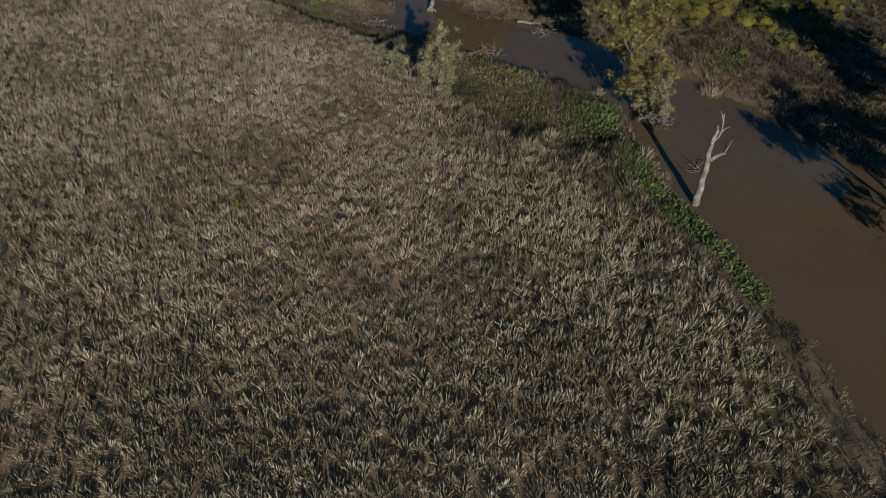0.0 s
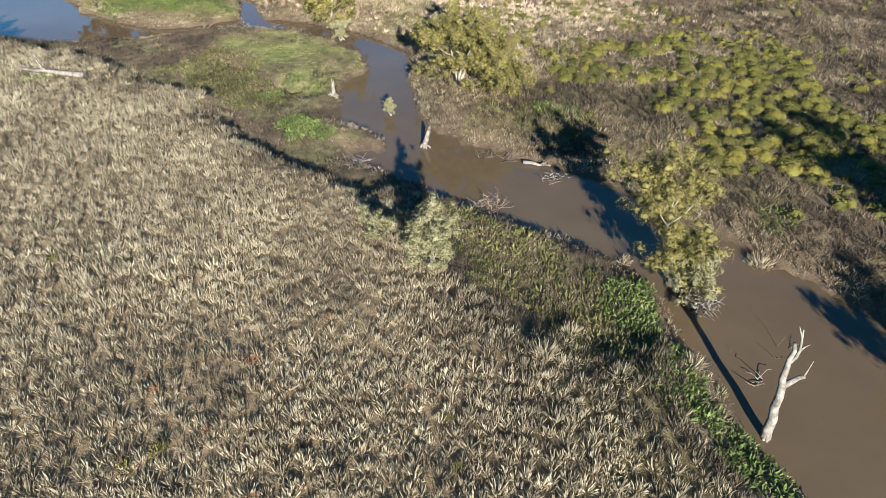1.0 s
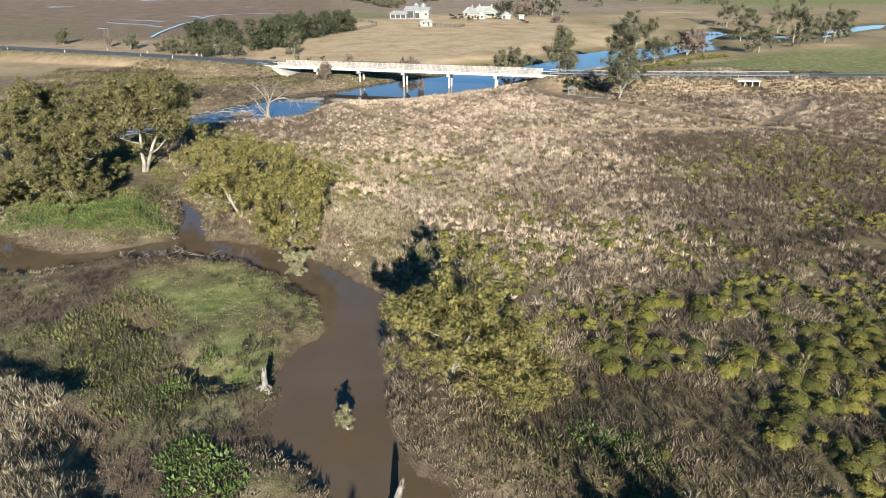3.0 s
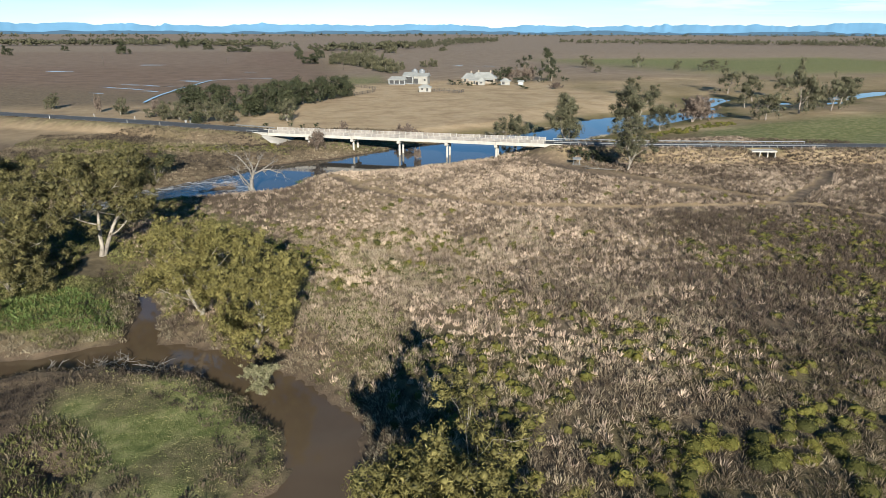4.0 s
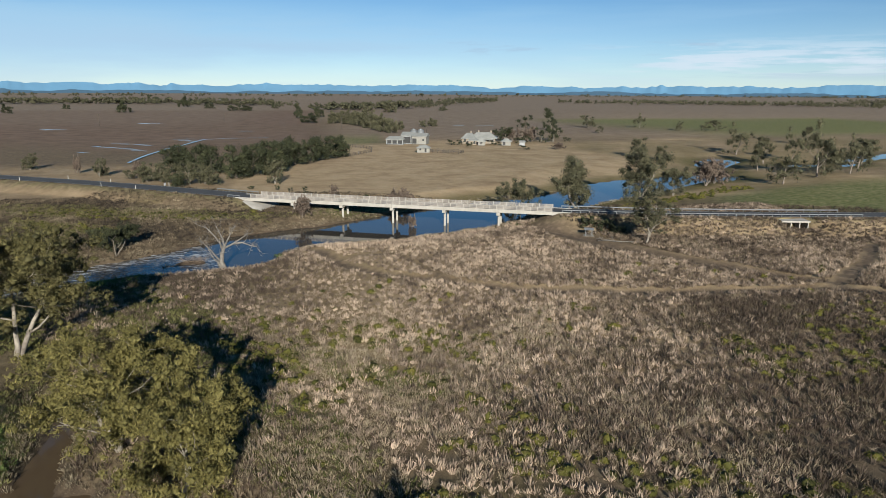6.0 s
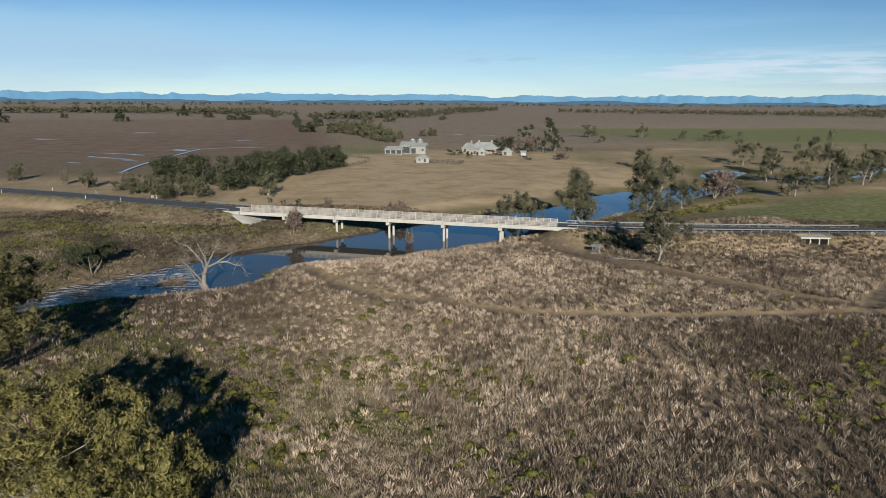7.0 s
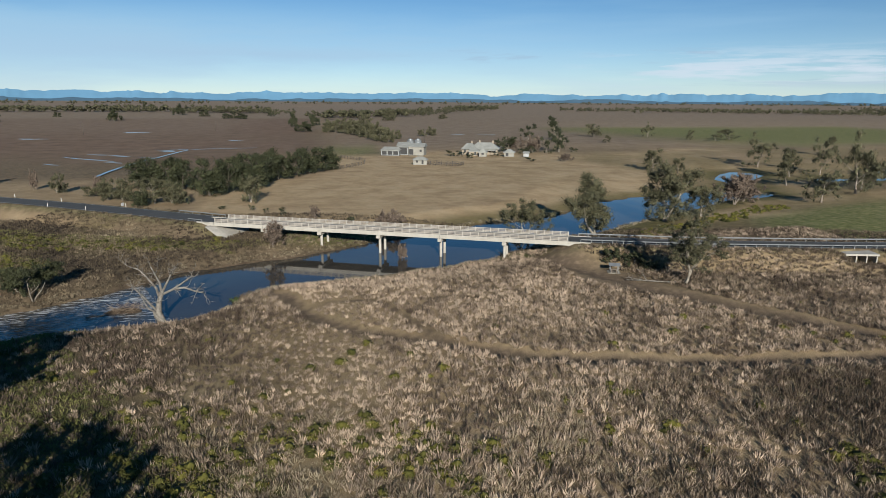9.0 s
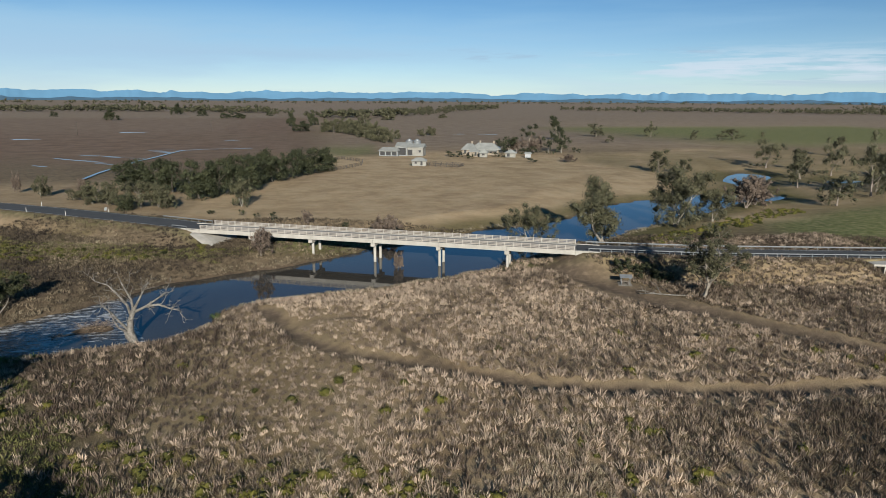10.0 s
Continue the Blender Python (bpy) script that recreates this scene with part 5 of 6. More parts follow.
def build_dead_tree():
    s = thing("dead_tree", pose(-0.6, 185.2, UPPER), "bare white dead river gum with spreading limbs at the pool's edge", "dead tree")
    rng = np.random.default_rng(33)
    bm = bmesh.new()
    wood_piece(bm, [(0.1, -0.1, -1.2), (0, 0, 0.3), (-0.35, 0.1, 1.5), (-0.2, 0.2, 3.0), (0.35, 0.3, 4.6)], 0.58, 0.28, 12)
    wood_piece(bm, [(-0.1, -0.1, 0.2), (-0.7, -0.1, 0.9), (-0.95, 0, 1.6)], 0.45, 0.2, 9)
    part("trunk", bm, DEADWOOD, s)
    for pts, tip in (([(-0.1, 0.2, 3.6), (-0.4, 0.2, 5.0), (-1.6, 0.5, 6.6), (-2.6, 0.7, 7.7), (-4.0, 0.8, 8.2)], (-1, 0.3, 0.6)), ([(0.2, 0.3, 4.2), (0.1, 0.4, 5.6), (-0.5, 0.5, 7.0), (-1.0, 0.5, 8.2)], (-0.5, 0.2, 1)),
                     ([(0.35, 0.3, 4.4), (1.1, 0.5, 5.8), (1.7, 0.6, 6.9)], (0.4, 0.2, 1)), ([(0.3, 0.3, 4.0), (1.8, 0.3, 4.7), (3.2, 0.4, 5.6), (4.4, 0.4, 6.4)], (1, 0.2, 0.5)),
                     ([(1.8, 0.3, 4.7), (3.4, 0.2, 4.9), (4.8, 0.1, 4.3), (6.0, 0.0, 4.0)], (1, 0, 0.0)), ([(-0.5, 0.1, 1.6), (-1.4, 0.0, 2.8), (-2.4, 0.0, 4.2), (-3.4, 0.1, 5.2)], (-1, 0, 0.5)), ([(-0.6, 0.0, 1.4), (-1.6, -0.3, 2.2), (-2.2, -0.3, 3.6)], (-0.5, 0, 1))):
        bm = bmesh.new()
        wood_piece(bm, pts, 0.2, 0.07, 8)
        for k in range(7):
            i = int(rng.integers(1, len(pts)))
            antlers(bm, rng, pts[i], Vector(tip) + Vector((rng.normal(0, 0.6), rng.normal(0, 0.5), rng.normal(0, 0.5))), rng.uniform(1.2, 2.6), 0.055, 2)
        part("limb", bm, DEADWOOD, s)


build_dead_tree()


def stump(x, y, z, tall, lean, seed, label):
    s = thing("tree_stump", pose(x, y, z), label, "stump")
    rng = np.random.default_rng(seed)
    bm = bmesh.new()
    wood_piece(bm, [(0, 0, -0.6), (0.08 * lean, 0.03, 0.15), (0.35 * lean, -0.05, 0.4 * tall), (0.62 * lean, 0.1, 0.68 * tall), (0.8 * lean, 0.12, 0.85 * tall)], 0.36, 0.17, 9)
    for v in bm.verts:
        v.co += Vector(rng.normal(0, 0.035, 3))
    part("trunk", bm, DEADWOOD, s)
    for k in range(4):
        bm = bmesh.new()
        a = k * 1.6 + rng.uniform(-0.4, 0.4)
        h = rng.uniform(0.9, 1.15) * tall
        wood_piece(bm, [(0.78 * lean + 0.1 * math.cos(a), 0.12 + 0.1 * math.sin(a), 0.7 * tall), (0.85 * lean + 0.13 * math.cos(a), 0.13 + 0.13 * math.sin(a), h)], 0.1, 0.015, 5)
        part("splinter", bm, DEADWOOD, s)
    for k in range(9):
        a = k * math.tau / 9 + rng.uniform(-0.3, 0.3)
        r = rng.uniform(0.35, 1.0)
        bm = bmesh.new()
        wood_piece(bm, [(0, 0, 0.3), (0.4 * r * math.cos(a), 0.4 * r * math.sin(a), 0.26), (0.75 * r * math.cos(a + 0.2), 0.75 * r * math.sin(a + 0.2), 0.1), (r * math.cos(a), r * math.sin(a), rng.uniform(-0.3, 0.15))], 0.17, 0.05, 6)
        part("root", bm, DEADWOOD, s)


stump(11.9, 69.8, LOWER, 2.2, 0.75, 41, "broken pale stump with splayed roots standing in the creek")
stump(3.2, 83.8, ground_at(3.2, 83.8), 1.9, 0.1, 42, "broken grey stump with roots at the creek's edge")


def fallen(name, x, y, z, turn, length, r, seed, label, forks=3):
    s = thing(name, pose(x, y, z, 0, 0, turn), label, "log")
    rng = np.random.default_rng(seed)
    bm = bmesh.new()
    wood_piece(bm, [(0, 0, r * 0.6), (length * 0.35, 0.1, r * 0.8), (length * 0.7, -0.15, r * 0.8), (length, 0.1, r)], r, r * 0.45, 9)
    part("trunk", bm, DEADWOOD, s)
    for k in range(forks):
        bm = bmesh.new()
        antlers(bm, rng, (length * rng.uniform(0.55, 1.0), 0, r), (1, rng.choice((-1, 1)) * rng.uniform(0.4, 1.0), 0.25), length * rng.uniform(0.25, 0.4), r * 0.45, 1)
        part("limb", bm, DEADWOOD, s)
    return s


fallen("fallen_log", -26.6, 92.0, ground_at(-27, 92) + 0.25, 156, 7.8, 0.38, 51, "long bleached fallen trunk lying in the tussock grass")
fallen("fallen_log", 21.2, 63.9, LOWER + 0.02, -28, 2.4, 0.22, 52, "grey driftwood log stranded at the bank")
fallen("fallen_log", -18.4, 112.6, LOWER + 0.05, 8, 5.2, 0.2, 53, "bleached driftwood branch at the point of the creek", 4)
fallen("fallen_log", 79.8, 185.0, ground_at(79, 185) + 0.1, 160, 8.0, 0.14, 54, "long grey fallen limb beneath the gum", 4)
fallen("fallen_log", -9, 189.8, -2.5, 200, 3.0, 0.16, 55, "driftwood caught on the stones of the rapids", 3)


def twig_heap(name, x, y, z, r, n, seed, label, mat=DEADWOOD, thick=0.035, tall=0.5):
    rng = np.random.default_rng(seed)
    bm = bmesh.new()
    for k in range(n):
        a, q = rng.uniform(0, math.tau), r * math.sqrt(rng.uniform())
        p = Vector((q * math.cos(a), q * math.sin(a) * 0.55, rng.uniform(0, tall)))
        pts, _ = limb_path(rng, p, Vector((rng.normal(0, 1), rng.normal(0, 0.7), rng.normal(0.1, 0.3))), rng.uniform(0.5, 1.6), 0.3, 0.0, 3)
        wood_piece(bm, pts, thick, thick * 0.4, 4)
    ob = part(name, bm, mat)
    ob.matrix_world = pose(x, y, z, 0, 0, rng.uniform(0, 40))
    return tagged(ob, label, "driftwood")


twig_heap("driftwood", -10.2, 114.2, LOWER, 2.6, 90, 61, "heap of pale driftwood twigs on the creek's point")
twig_heap("driftwood", -5.2, 112.2, LOWER + 0.2, 1.6, 40, 62, "heap of pale driftwood twigs on the creek's point")
twig_heap("driftwood", 23.4, 60.2, LOWER, 1.5, 26, 63, "tangle of dead branches along the bank", TIMBER, 0.028)
twig_heap("driftwood", 28.0, 39.6, LOWER, 1.3, 60, 64, "dead twigs round the drowned shrub's foot", tall=0.8)
twig_heap("driftwood", 27.8, 32.2, LOWER, 0.5, 8, 65, "small snag of wood breaking the water", tall=0.1)
twig_heap("driftwood", 27.6, 35.2, LOWER - 0.05, 1.0, 9, 66, "twigs lying flat in the shallow water", DARKWOOD, 0.02, 0.03)
twig_heap("driftwood", 30.6, 34.0, LOWER - 0.05, 1.5, 12, 67, "twigs lying flat in the shallow water", DARKWOOD, 0.02, 0.03)
twig_heap("driftwood", 15.0, 56.4, LOWER + 0.05, 2.4, 110, 68, "flattened brown reeds on the mud of the bend", MUDBANK, 0.022, 0.25)
twig_heap("driftwood", 18.2, 66.4, LOWER - 0.03, 1.2, 30, 69, "twigs and stones in the shallows by the bank", DARKWOOD, tall=0.08)
twig_heap("driftwood", 20.0, 65.4, LOWER - 0.03, 0.9, 24, 70, "twigs and stones in the shallows by the bank", DARKWOOD, tall=0.08)
twig_heap("driftwood", -6.6, 191.0, -2.0, 2.6, 160, 71, "brown flood debris caught in front of the dead tree", MUDBANK, 0.022, 0.5)
twig_heap("driftwood", 4.4, 67.2, LOWER, 1.6, 44, 72, "dead reeds in the muddy bay", TIMBER, tall=0.15)


def reed_clump(x, y, z, r, tall, seed, mat, label, category="shrub", count=170):
    v, f, t = blades(np.array([0.0]), np.array([0.0]), np.array([r]), np.array([tall]), np.array([0.5]), count, 0.02, 0.8, np.array([0.0]))
    ob = new("reed_clump", mesh_from("reed_clump", v, f, mat, t, True))
    ob.matrix_world = pose(x, y, z)
    return tagged(ob, label, category)


tree("water_shrub", pose(9.6, 78.3, LOWER), 2.4, 0.65, 73, "small yellow-green shrub growing in the creek", GREYGUM, stems=2, limbs=4, twigs=2, per=36, leaf=0.12, blob=0.17, skirt=6, category="shrub")
reed_clump(24.6, 31.8, LOWER, 0.55, 0.8, 74, GREYGUM, "green tuft growing in the shallow creek")
for x, y, r, h in ((23.3, 33.4, 0.9, 1.2), (24.4, 46.2, 0.7, 0.9), (35.2, 43.6, 1.3, 1.3), (41.2, 35.6, 1.2, 1.1), (16.5, 37.8, 0.9, 1.0), (13.8, 35.6, 1.1, 1.1), (18.0, 33.0, 0.9, 1.0)):
    reed_clump(x, y, ground_at(x, y), r, h, int(x * 10), TUSSOCK, "tall pale dry reed clump on the bank", "reeds")

for i, (x, y, r, h, mat, words) in enumerate(((-20.2, 52.6, 0.6, 0.4, SHRUB, "low yellow-flowered weed in the tussocks"), (6.6, 31.4, 0.45, 0.35, SHRUB, "low yellow-flowered weed in the tussocks"), (6.4, 28.2, 0.5, 0.35, SHRUB, "low yellow-flowered weed in the tussocks"),
                                              (-9.6, 32.6, 0.9, 0.4, SHRUB, "low yellow-flowered weed in the tussocks"), (-11.2, 31.8, 0.7, 0.4, SHRUB, "low yellow-flowered weed in the tussocks"), (2.8, 25.4, 0.4, 0.3, SHRUB, "low yellow-flowered weed in the tussocks"),
                                              (-4.7, 38.4, 0.9, 0.3, RUST, "rusty brown dead weed in the tussocks"), (-10.4, 37.2, 0.6, 0.3, RUST, "rusty brown dead weed in the tussocks"), (0.4, 41.5, 0.5, 0.3, RUST, "rusty brown dead weed in the tussocks"), (-4.4, 28.6, 0.5, 0.3, RUST, "rusty brown dead weed in the tussocks"), (-7.0, 33.4, 0.5, 0.3, RUST, "rusty brown dead weed in the tussocks"))):
    reed_clump(x, y, ground_at(x, y) + 0.25, r, h, i, mat, words, "weed", 90)

# ---- picnic shelter ----


def build_shelter():
    s = thing("picnic_shelter", place(72.6, 193.2, -20) @ Matrix.Scale(0.68, 4), "small picnic shelter with a grey metal gable roof", "shelter")
    for x in (-1.0, 1.0):
        for y in (-0.9, 0.9):
            box_part("post", x - 0.05, x + 0.05, y - 0.05, y + 0.05, 0, 2.0, STEEL, s)
    for sgn in (-1, 1):
        bm = bmesh.new()
        vs = [(-1.45, 0, 2.45), (1.45, 0, 2.45), (1.45, sgn * 1.4, 1.95), (-1.45, sgn * 1.4, 1.95)]
        a = [bm.verts.new(v) for v in vs]
        b = [bm.verts.new((x, y, z + 0.06)) for x, y, z in vs]
        bm.faces.new(a), bm.faces.new(b[::-1])
        for i in range(4):
            bm.faces.new((a[i], b[i], b[(i + 1) % 4], a[(i + 1) % 4]))
        bmesh.ops.recalc_face_normals(bm, faces=bm.faces)
        part("roof_panel", bm, STEEL, s)
    box_part("slab", -1.6, 1.6, -1.5, 1.5, -0.1, 0.06, DARK_CONCRETE, s)
    t = thing("picnic_table", place(72.6, 193.2, -20, 0.04) @ Matrix.Scale(0.72, 4), "plain picnic table with two benches under the shelter", "table")
    box_part("tabletop", -0.8, 0.8, -0.35, 0.35, 0.7, 0.76, TIMBER, t)
    for y in (-0.75, 0.75):
        box_part("bench", -0.8, 0.8, y - 0.13, y + 0.13, 0.42, 0.46, TIMBER, t)
    for x in (-0.6, 0.6):
        box_part("leg", x - 0.05, x + 0.05, -0.8, 0.8, 0, 0.42, TIMBER, t)
        box_part("leg", x - 0.05, x + 0.05, -0.3, 0.3, 0.42, 0.7, TIMBER, t)


build_shelter()

# ---- roadside ----


def guide_post(x, y):
    g = thing("guide_post", pose(x, y, ground_at(x, y)), "white roadside guide post with a red reflector", "post", "guide posts along the road")
    box_part("post", -0.06, 0.06, -0.03, 0.03, 0, 1.05, PAINT, g, 0.01)
    box_part("reflector", -0.035, 0.035, -0.045, -0.031, 0.82, 0.92, MUDBANK, g, 0)


for x, y in ((-43.2, 265.6), (-32.5, 258.8), (-43.0, 274.2), (-57.5, 283.4), (-70.0, 281.0), (-92.0, 294.0), (-24.5, 262.6)):
    guide_post(x, y)


def road_sign(x, y, turn):
    g = thing("road_sign", pose(x, y, ground_at(x, y), 0, 0, turn), "small white roadside sign on a post seen from behind", "sign")
    box_part("post", -0.04, 0.04, -0.04, 0.04, 0, 1.9, STEEL, g, 0.01)
    box_part("panel", -0.45, 0.45, 0.041, 0.07, 1.15, 1.95, PAINT, g, 0.01)


road_sign(-26.8, 268.6, 60)

# ---- homestead ----


def gable_block(name, m, w, d, wall, ridge, label, hip=0.0, roof=TIN, walls=RENDER, over=0.5, openings=(), chimneys=(), category="house"):
    h = thing(name, m, label, category)
    box_part("wall", -w / 2, w / 2, -d / 2, d / 2, -0.3, wall, walls, h, 0.0)
    bm = bmesh.new()
    W, D = w / 2 + over, d / 2 + over
    e = [bm.verts.new(v) for v in ((-W, -D, wall), (W, -D, wall), (W, D, wall), (-W, D, wall))]
    top = [bm.verts.new(v) for v in ((-W + hip, 0, ridge), (W - hip, 0, ridge))]
    under = [bm.verts.new((v.co.x, v.co.y, wall - 0.15)) for v in e]
    bm.faces.new((e[0], e[1], top[1], top[0])), bm.faces.new((e[2], e[3], top[0], top[1]))
    bm.faces.new((e[1], e[2], top[1])), bm.faces.new((e[3], e[0], top[0]))
    for i in range(4):
        bm.faces.new((e[i], under[i], under[(i + 1) % 4], e[(i + 1) % 4]))
    bm.faces.new(under[::-1])
    bmesh.ops.recalc_face_normals(bm, faces=bm.faces)
    part("roof", bm, roof, h)
    # near-black panels on the wall; for open bays the inner shade is painted so
    for kind, x, z0, ww, hh in openings:
        o = box_part(kind, x - ww / 2, x + ww / 2, -d / 2 - 0.04, -d / 2 + 0.1, z0, z0 + hh, DARK, h, 0.0)
        f = bmesh.new()
        for a, b, c, g in ((x - ww / 2 - 0.1, x - ww / 2, z0, z0 + hh), (x + ww / 2, x + ww / 2 + 0.1, z0, z0 + hh), (x - ww / 2 - 0.1, x + ww / 2 + 0.1, z0 + hh, z0 + hh + 0.1)):
            add_box(f, a, b, -d / 2 - 0.06, -d / 2 + 0.05, c, g)
        part("frame", f, BOARD, o)
    for x, y in chimneys:
        box_part("chimney", x - 0.45, x + 0.45, y - 0.45, y + 0.45, wall, ridge + 1.0, RENDER, h, 0.03)
    return h


def verandah(m, w, d, z, label):
    v = thing("verandah", m, label, "verandah")
    bm = bmesh.new()
    vs = [(-w / 2, 0, z + 0.7), (w / 2, 0, z + 0.7), (w / 2, -d, z), (-w / 2, -d, z)]
    a = [bm.verts.new(q) for q in vs]
    b = [bm.verts.new((x, y, zz - 0.08)) for x, y, zz in vs]
    bm.faces.new(a), bm.faces.new(b[::-1])
    for i in range(4):
        bm.faces.new((a[i], b[i], b[(i + 1) % 4], a[(i + 1) % 4]))
    bmesh.ops.recalc_face_normals(bm, faces=bm.faces)
    part("roof", bm, TIN, v)
    n = max(2, int(w / 2.4))
    for i in range(n + 1):
        x = -w / 2 + 0.15 + (w - 0.3) * i / n
        box_part("post", x - 0.07, x + 0.07, -d + 0.1, -d + 0.24, 0, z - 0.02, BOARD, v, 0.01)


HOME = -18
gable_block("homestead", pose(112, 431, 0.1, 0, 0, HOME), 14, 8, 2.8, 5.9, "large cream homestead with a hipped grey tin roof", 4.3, over=1.1, openings=[("window", x, 0.9, 1.0, 1.4) for x in (-5.5, -3, 3, 5.5)] + [("door", 0, 0.1, 1.3, 2.2)], chimneys=((-2.8, 1.6), (4.3, 0.8)))
gable_block("homestead_wing", pose(104, 432.5, 0.1, 0, 0, HOME), 7, 9.4, 2.7, 5.5, "cream homestead wing with a hipped grey tin roof", 2.8, over=0.8, openings=[("window", -2, 0.9, 1.2, 1.6), ("window", 2, 0.9, 1.2, 1.6)], chimneys=((1, 3),))
gable_block("kitchen_block", pose(104, 422.5, 0.1, 0, 0, HOME), 5, 4, 2.1, 3.3, "small cream outbuilding with a shallow roof", 1.2, walls=RENDER, openings=[("door", 0.8, 0.1, 0.9, 1.7)])
gable_block("garden_pavilion", pose(107.5, 417.5, 0.1, 0, 0, HOME), 3.8, 3.8, 1.9, 3.9, "white garden pavilion with a pointed tin roof", 2.4, walls=BOARD, over=0.5, openings=[("window", 0, 0.7, 1.2, 0.9)])
gable_block("garden_shed", pose(121, 415.5, 0.1, 0, 0, HOME), 5.0, 3.8, 1.9, 3.5, "pale outbuilding with a hipped tin roof", 2.6, walls=BOARD, over=0.6, openings=[("dark_bay_panel", -1.1, 0.1, 1.4, 1.6)])
verandah(pose(110.8, 426.9, 0.1, 0, 0, HOME), 12.6, 1.8, 2.0, "tin-roofed verandah with white posts along the homestead")
gable_block("water_tank_shed", pose(129.0, 412.0, 0.1, 0, 0, HOME), 2.8, 2.6, 1.8, 2.5, "small grey tin shed beside the garden", 0.4, walls=STEEL)
gable_block("barn", pose(75.6, 431, 0.1, 0, 0, -20), 8.0, 8, 4.2, 5.8, "tall white weatherboard barn with a tin roof", 0.0, walls=BOARD, openings=[("door", -2.6, 0.1, 2.4, 2.8), ("window", 2.4, 1.6, 1.1, 1.1)])
gable_block("machinery_shed", pose(69.2, 434.5, 0.1, 0, 0, -20), 5.6, 9, 4.4, 6.2, "open dark-fronted machinery shed with a tin roof", 0.0, walls=STEEL, openings=[("dark_bay_panel", 0, 0.1, 4.6, 3.6)])
gable_block("stock_shed", pose(62.0, 432.0, 0.1, 0, 0, -20), 9.6, 7, 2.4, 4.0, "long low tin shed with dark open bays", 1.5, walls=STEEL, openings=[("dark_bay_panel", -3.0, 0.1, 2.4, 1.9), ("dark_bay_panel", 0, 0.1, 2.4, 1.9), ("dark_bay_panel", 3.0, 0.1, 2.4, 1.9)])
gable_block("cottage", pose(68.8, 380.5, 0.1, 0, 0, -12), 6.0, 4.2, 2.0, 3.3, "small white cottage with a pale hipped roof", 2.2, walls=BOARD, openings=[("window", -1.4, 0.8, 0.9, 0.9), ("door", 1.1, 0.1, 0.9, 1.8)])


def silo(x, y):
    s = thing("grain_silo", pose(x, y, 0), "galvanised steel grain silo with a conical top", "silo", "silos by the barn")
    bm = bmesh.new()
    add_tube(bm, [Vector((0, 0, 0)), Vector((0, 0, 6.6))], [1.9, 1.9], 20)
    part("tank", bm, STEEL, s)
    bm = bmesh.new()
    add_tube(bm, [Vector((0, 0, 6.6)), Vector((0, 0, 7.4)), Vector((0, 0, 7.6))], [2.0, 0.5, 0.4], 20)
    part("cone_top", bm, STEEL, s)


silo(73.6, 443)
silo(77.6, 442)


def rail_yard(name, pts, label):
    y = thing(name, pose(0, 0, 0), label, "fence")
    for a, b in zip(pts, pts[1:]):
        a, b = Vector((*a, 0)), Vector((*b, 0))
        n = max(2, int((b - a).length / 2.5))
        ang = math.degrees(math.atan2((b - a).y, (b - a).x))
        for i in range(n):
            q = a.lerp(b, i / n)
            box_part("post", -0.09, 0.09, -0.09, 0.09, -0.2, 1.5, DARKWOOD, y, 0.0, m=pose(q.x, q.y, ground_at(q.x, q.y)))
        for z in (0.4, 0.85, 1.3):
            box_part("rail", 0, (b - a).length, -0.05, 0.05, z, z + 0.14, DARKWOOD, y, 0.0, m=pose(a.x, a.y, ground_at(a.x, a.y), 0, 0, ang))


rail_yard("stock_yard", [(71, 381), (84, 371), (88, 377), (77, 385), (71, 381)], "dark timber rail stock yard beside the cottage")
rail_yard("cattle_yard", [(29.8, 363), (44.1, 385.7), (45.8, 401), (35.7, 419), (28, 390), (29.8, 363)], "dark timber rail cattle yard at the paddock's edge")


def power_pole(x, y):
    p = thing("power_pole", pose(x, y, ground_at(x, y)), "grey timber power pole with a crossarm", "pole", "power poles on the plain")
    bm = bmesh.new()
    add_tube(bm, [Vector((0, 0, -0.5)), Vector((0, 0, 9.5))], [0.17, 0.12], 8)
    part("pole", bm, DARKWOOD, p)
    box_part("crossarm", -1.1, 1.1, -0.06, 0.06, 8.9, 9.05, DARKWOOD, p, 0.0)


for x, y in ((38.5, 572), (94.7, 521), (-60, 690), (-150, 640), (150, 470)):
    power_pole(x, y)

# ---- standing water on the far fields ----


def puddle(x, y, length, width, turn, seed):
    rng = np.random.default_rng(seed)
    bm = bmesh.new()
    vs = []
    for k in range(28):
        a = math.tau * k / 28
        r = 1 + 0.25 * math.sin(3 * a + seed) + rng.uniform(-0.12, 0.12)
        vs.append(bm.verts.new((length / 2 * math.cos(a) * r, width / 2 * math.sin(a) * r, 0)))
    bm.faces.new(vs)
    ob = part("puddle", bm, POOL)
    ob.matrix_world = pose(x, y, ground_at(x, y) + 0.05, 0, 0, turn)
    tagged(ob, "shallow sheet of rainwater lying on the ploughed field", "puddle", kind="structure")


for i, (x, y, a, b) in enumerate(((-94, 437, 12, 1.2), (-88, 431, 14, 1.4), (-80, 425, 15, 1.5), (-73, 418, 14, 1.4), (-66, 408, 10, 1.6), (-85, 452, 12, 2.6), (-76, 447, 16, 1.5), (-69, 440, 18, 1.4), (-62, 436, 16, 1.0), (-55, 470, 12, 2.8), (-58, 478, 14, 1.8), (-52, 484, 14, 1.4), (-90, 402, 10, 1.4), (-168, 590, 18, 6), (-121, 673, 20, 6), (-30, 560, 10, 3), (140.8, 624, 9, 5), (163, 613.5, 16, 4))):
    puddle(x, y, a, b, -38 + 5 * (i % 3) if y < 500 else -10, i)
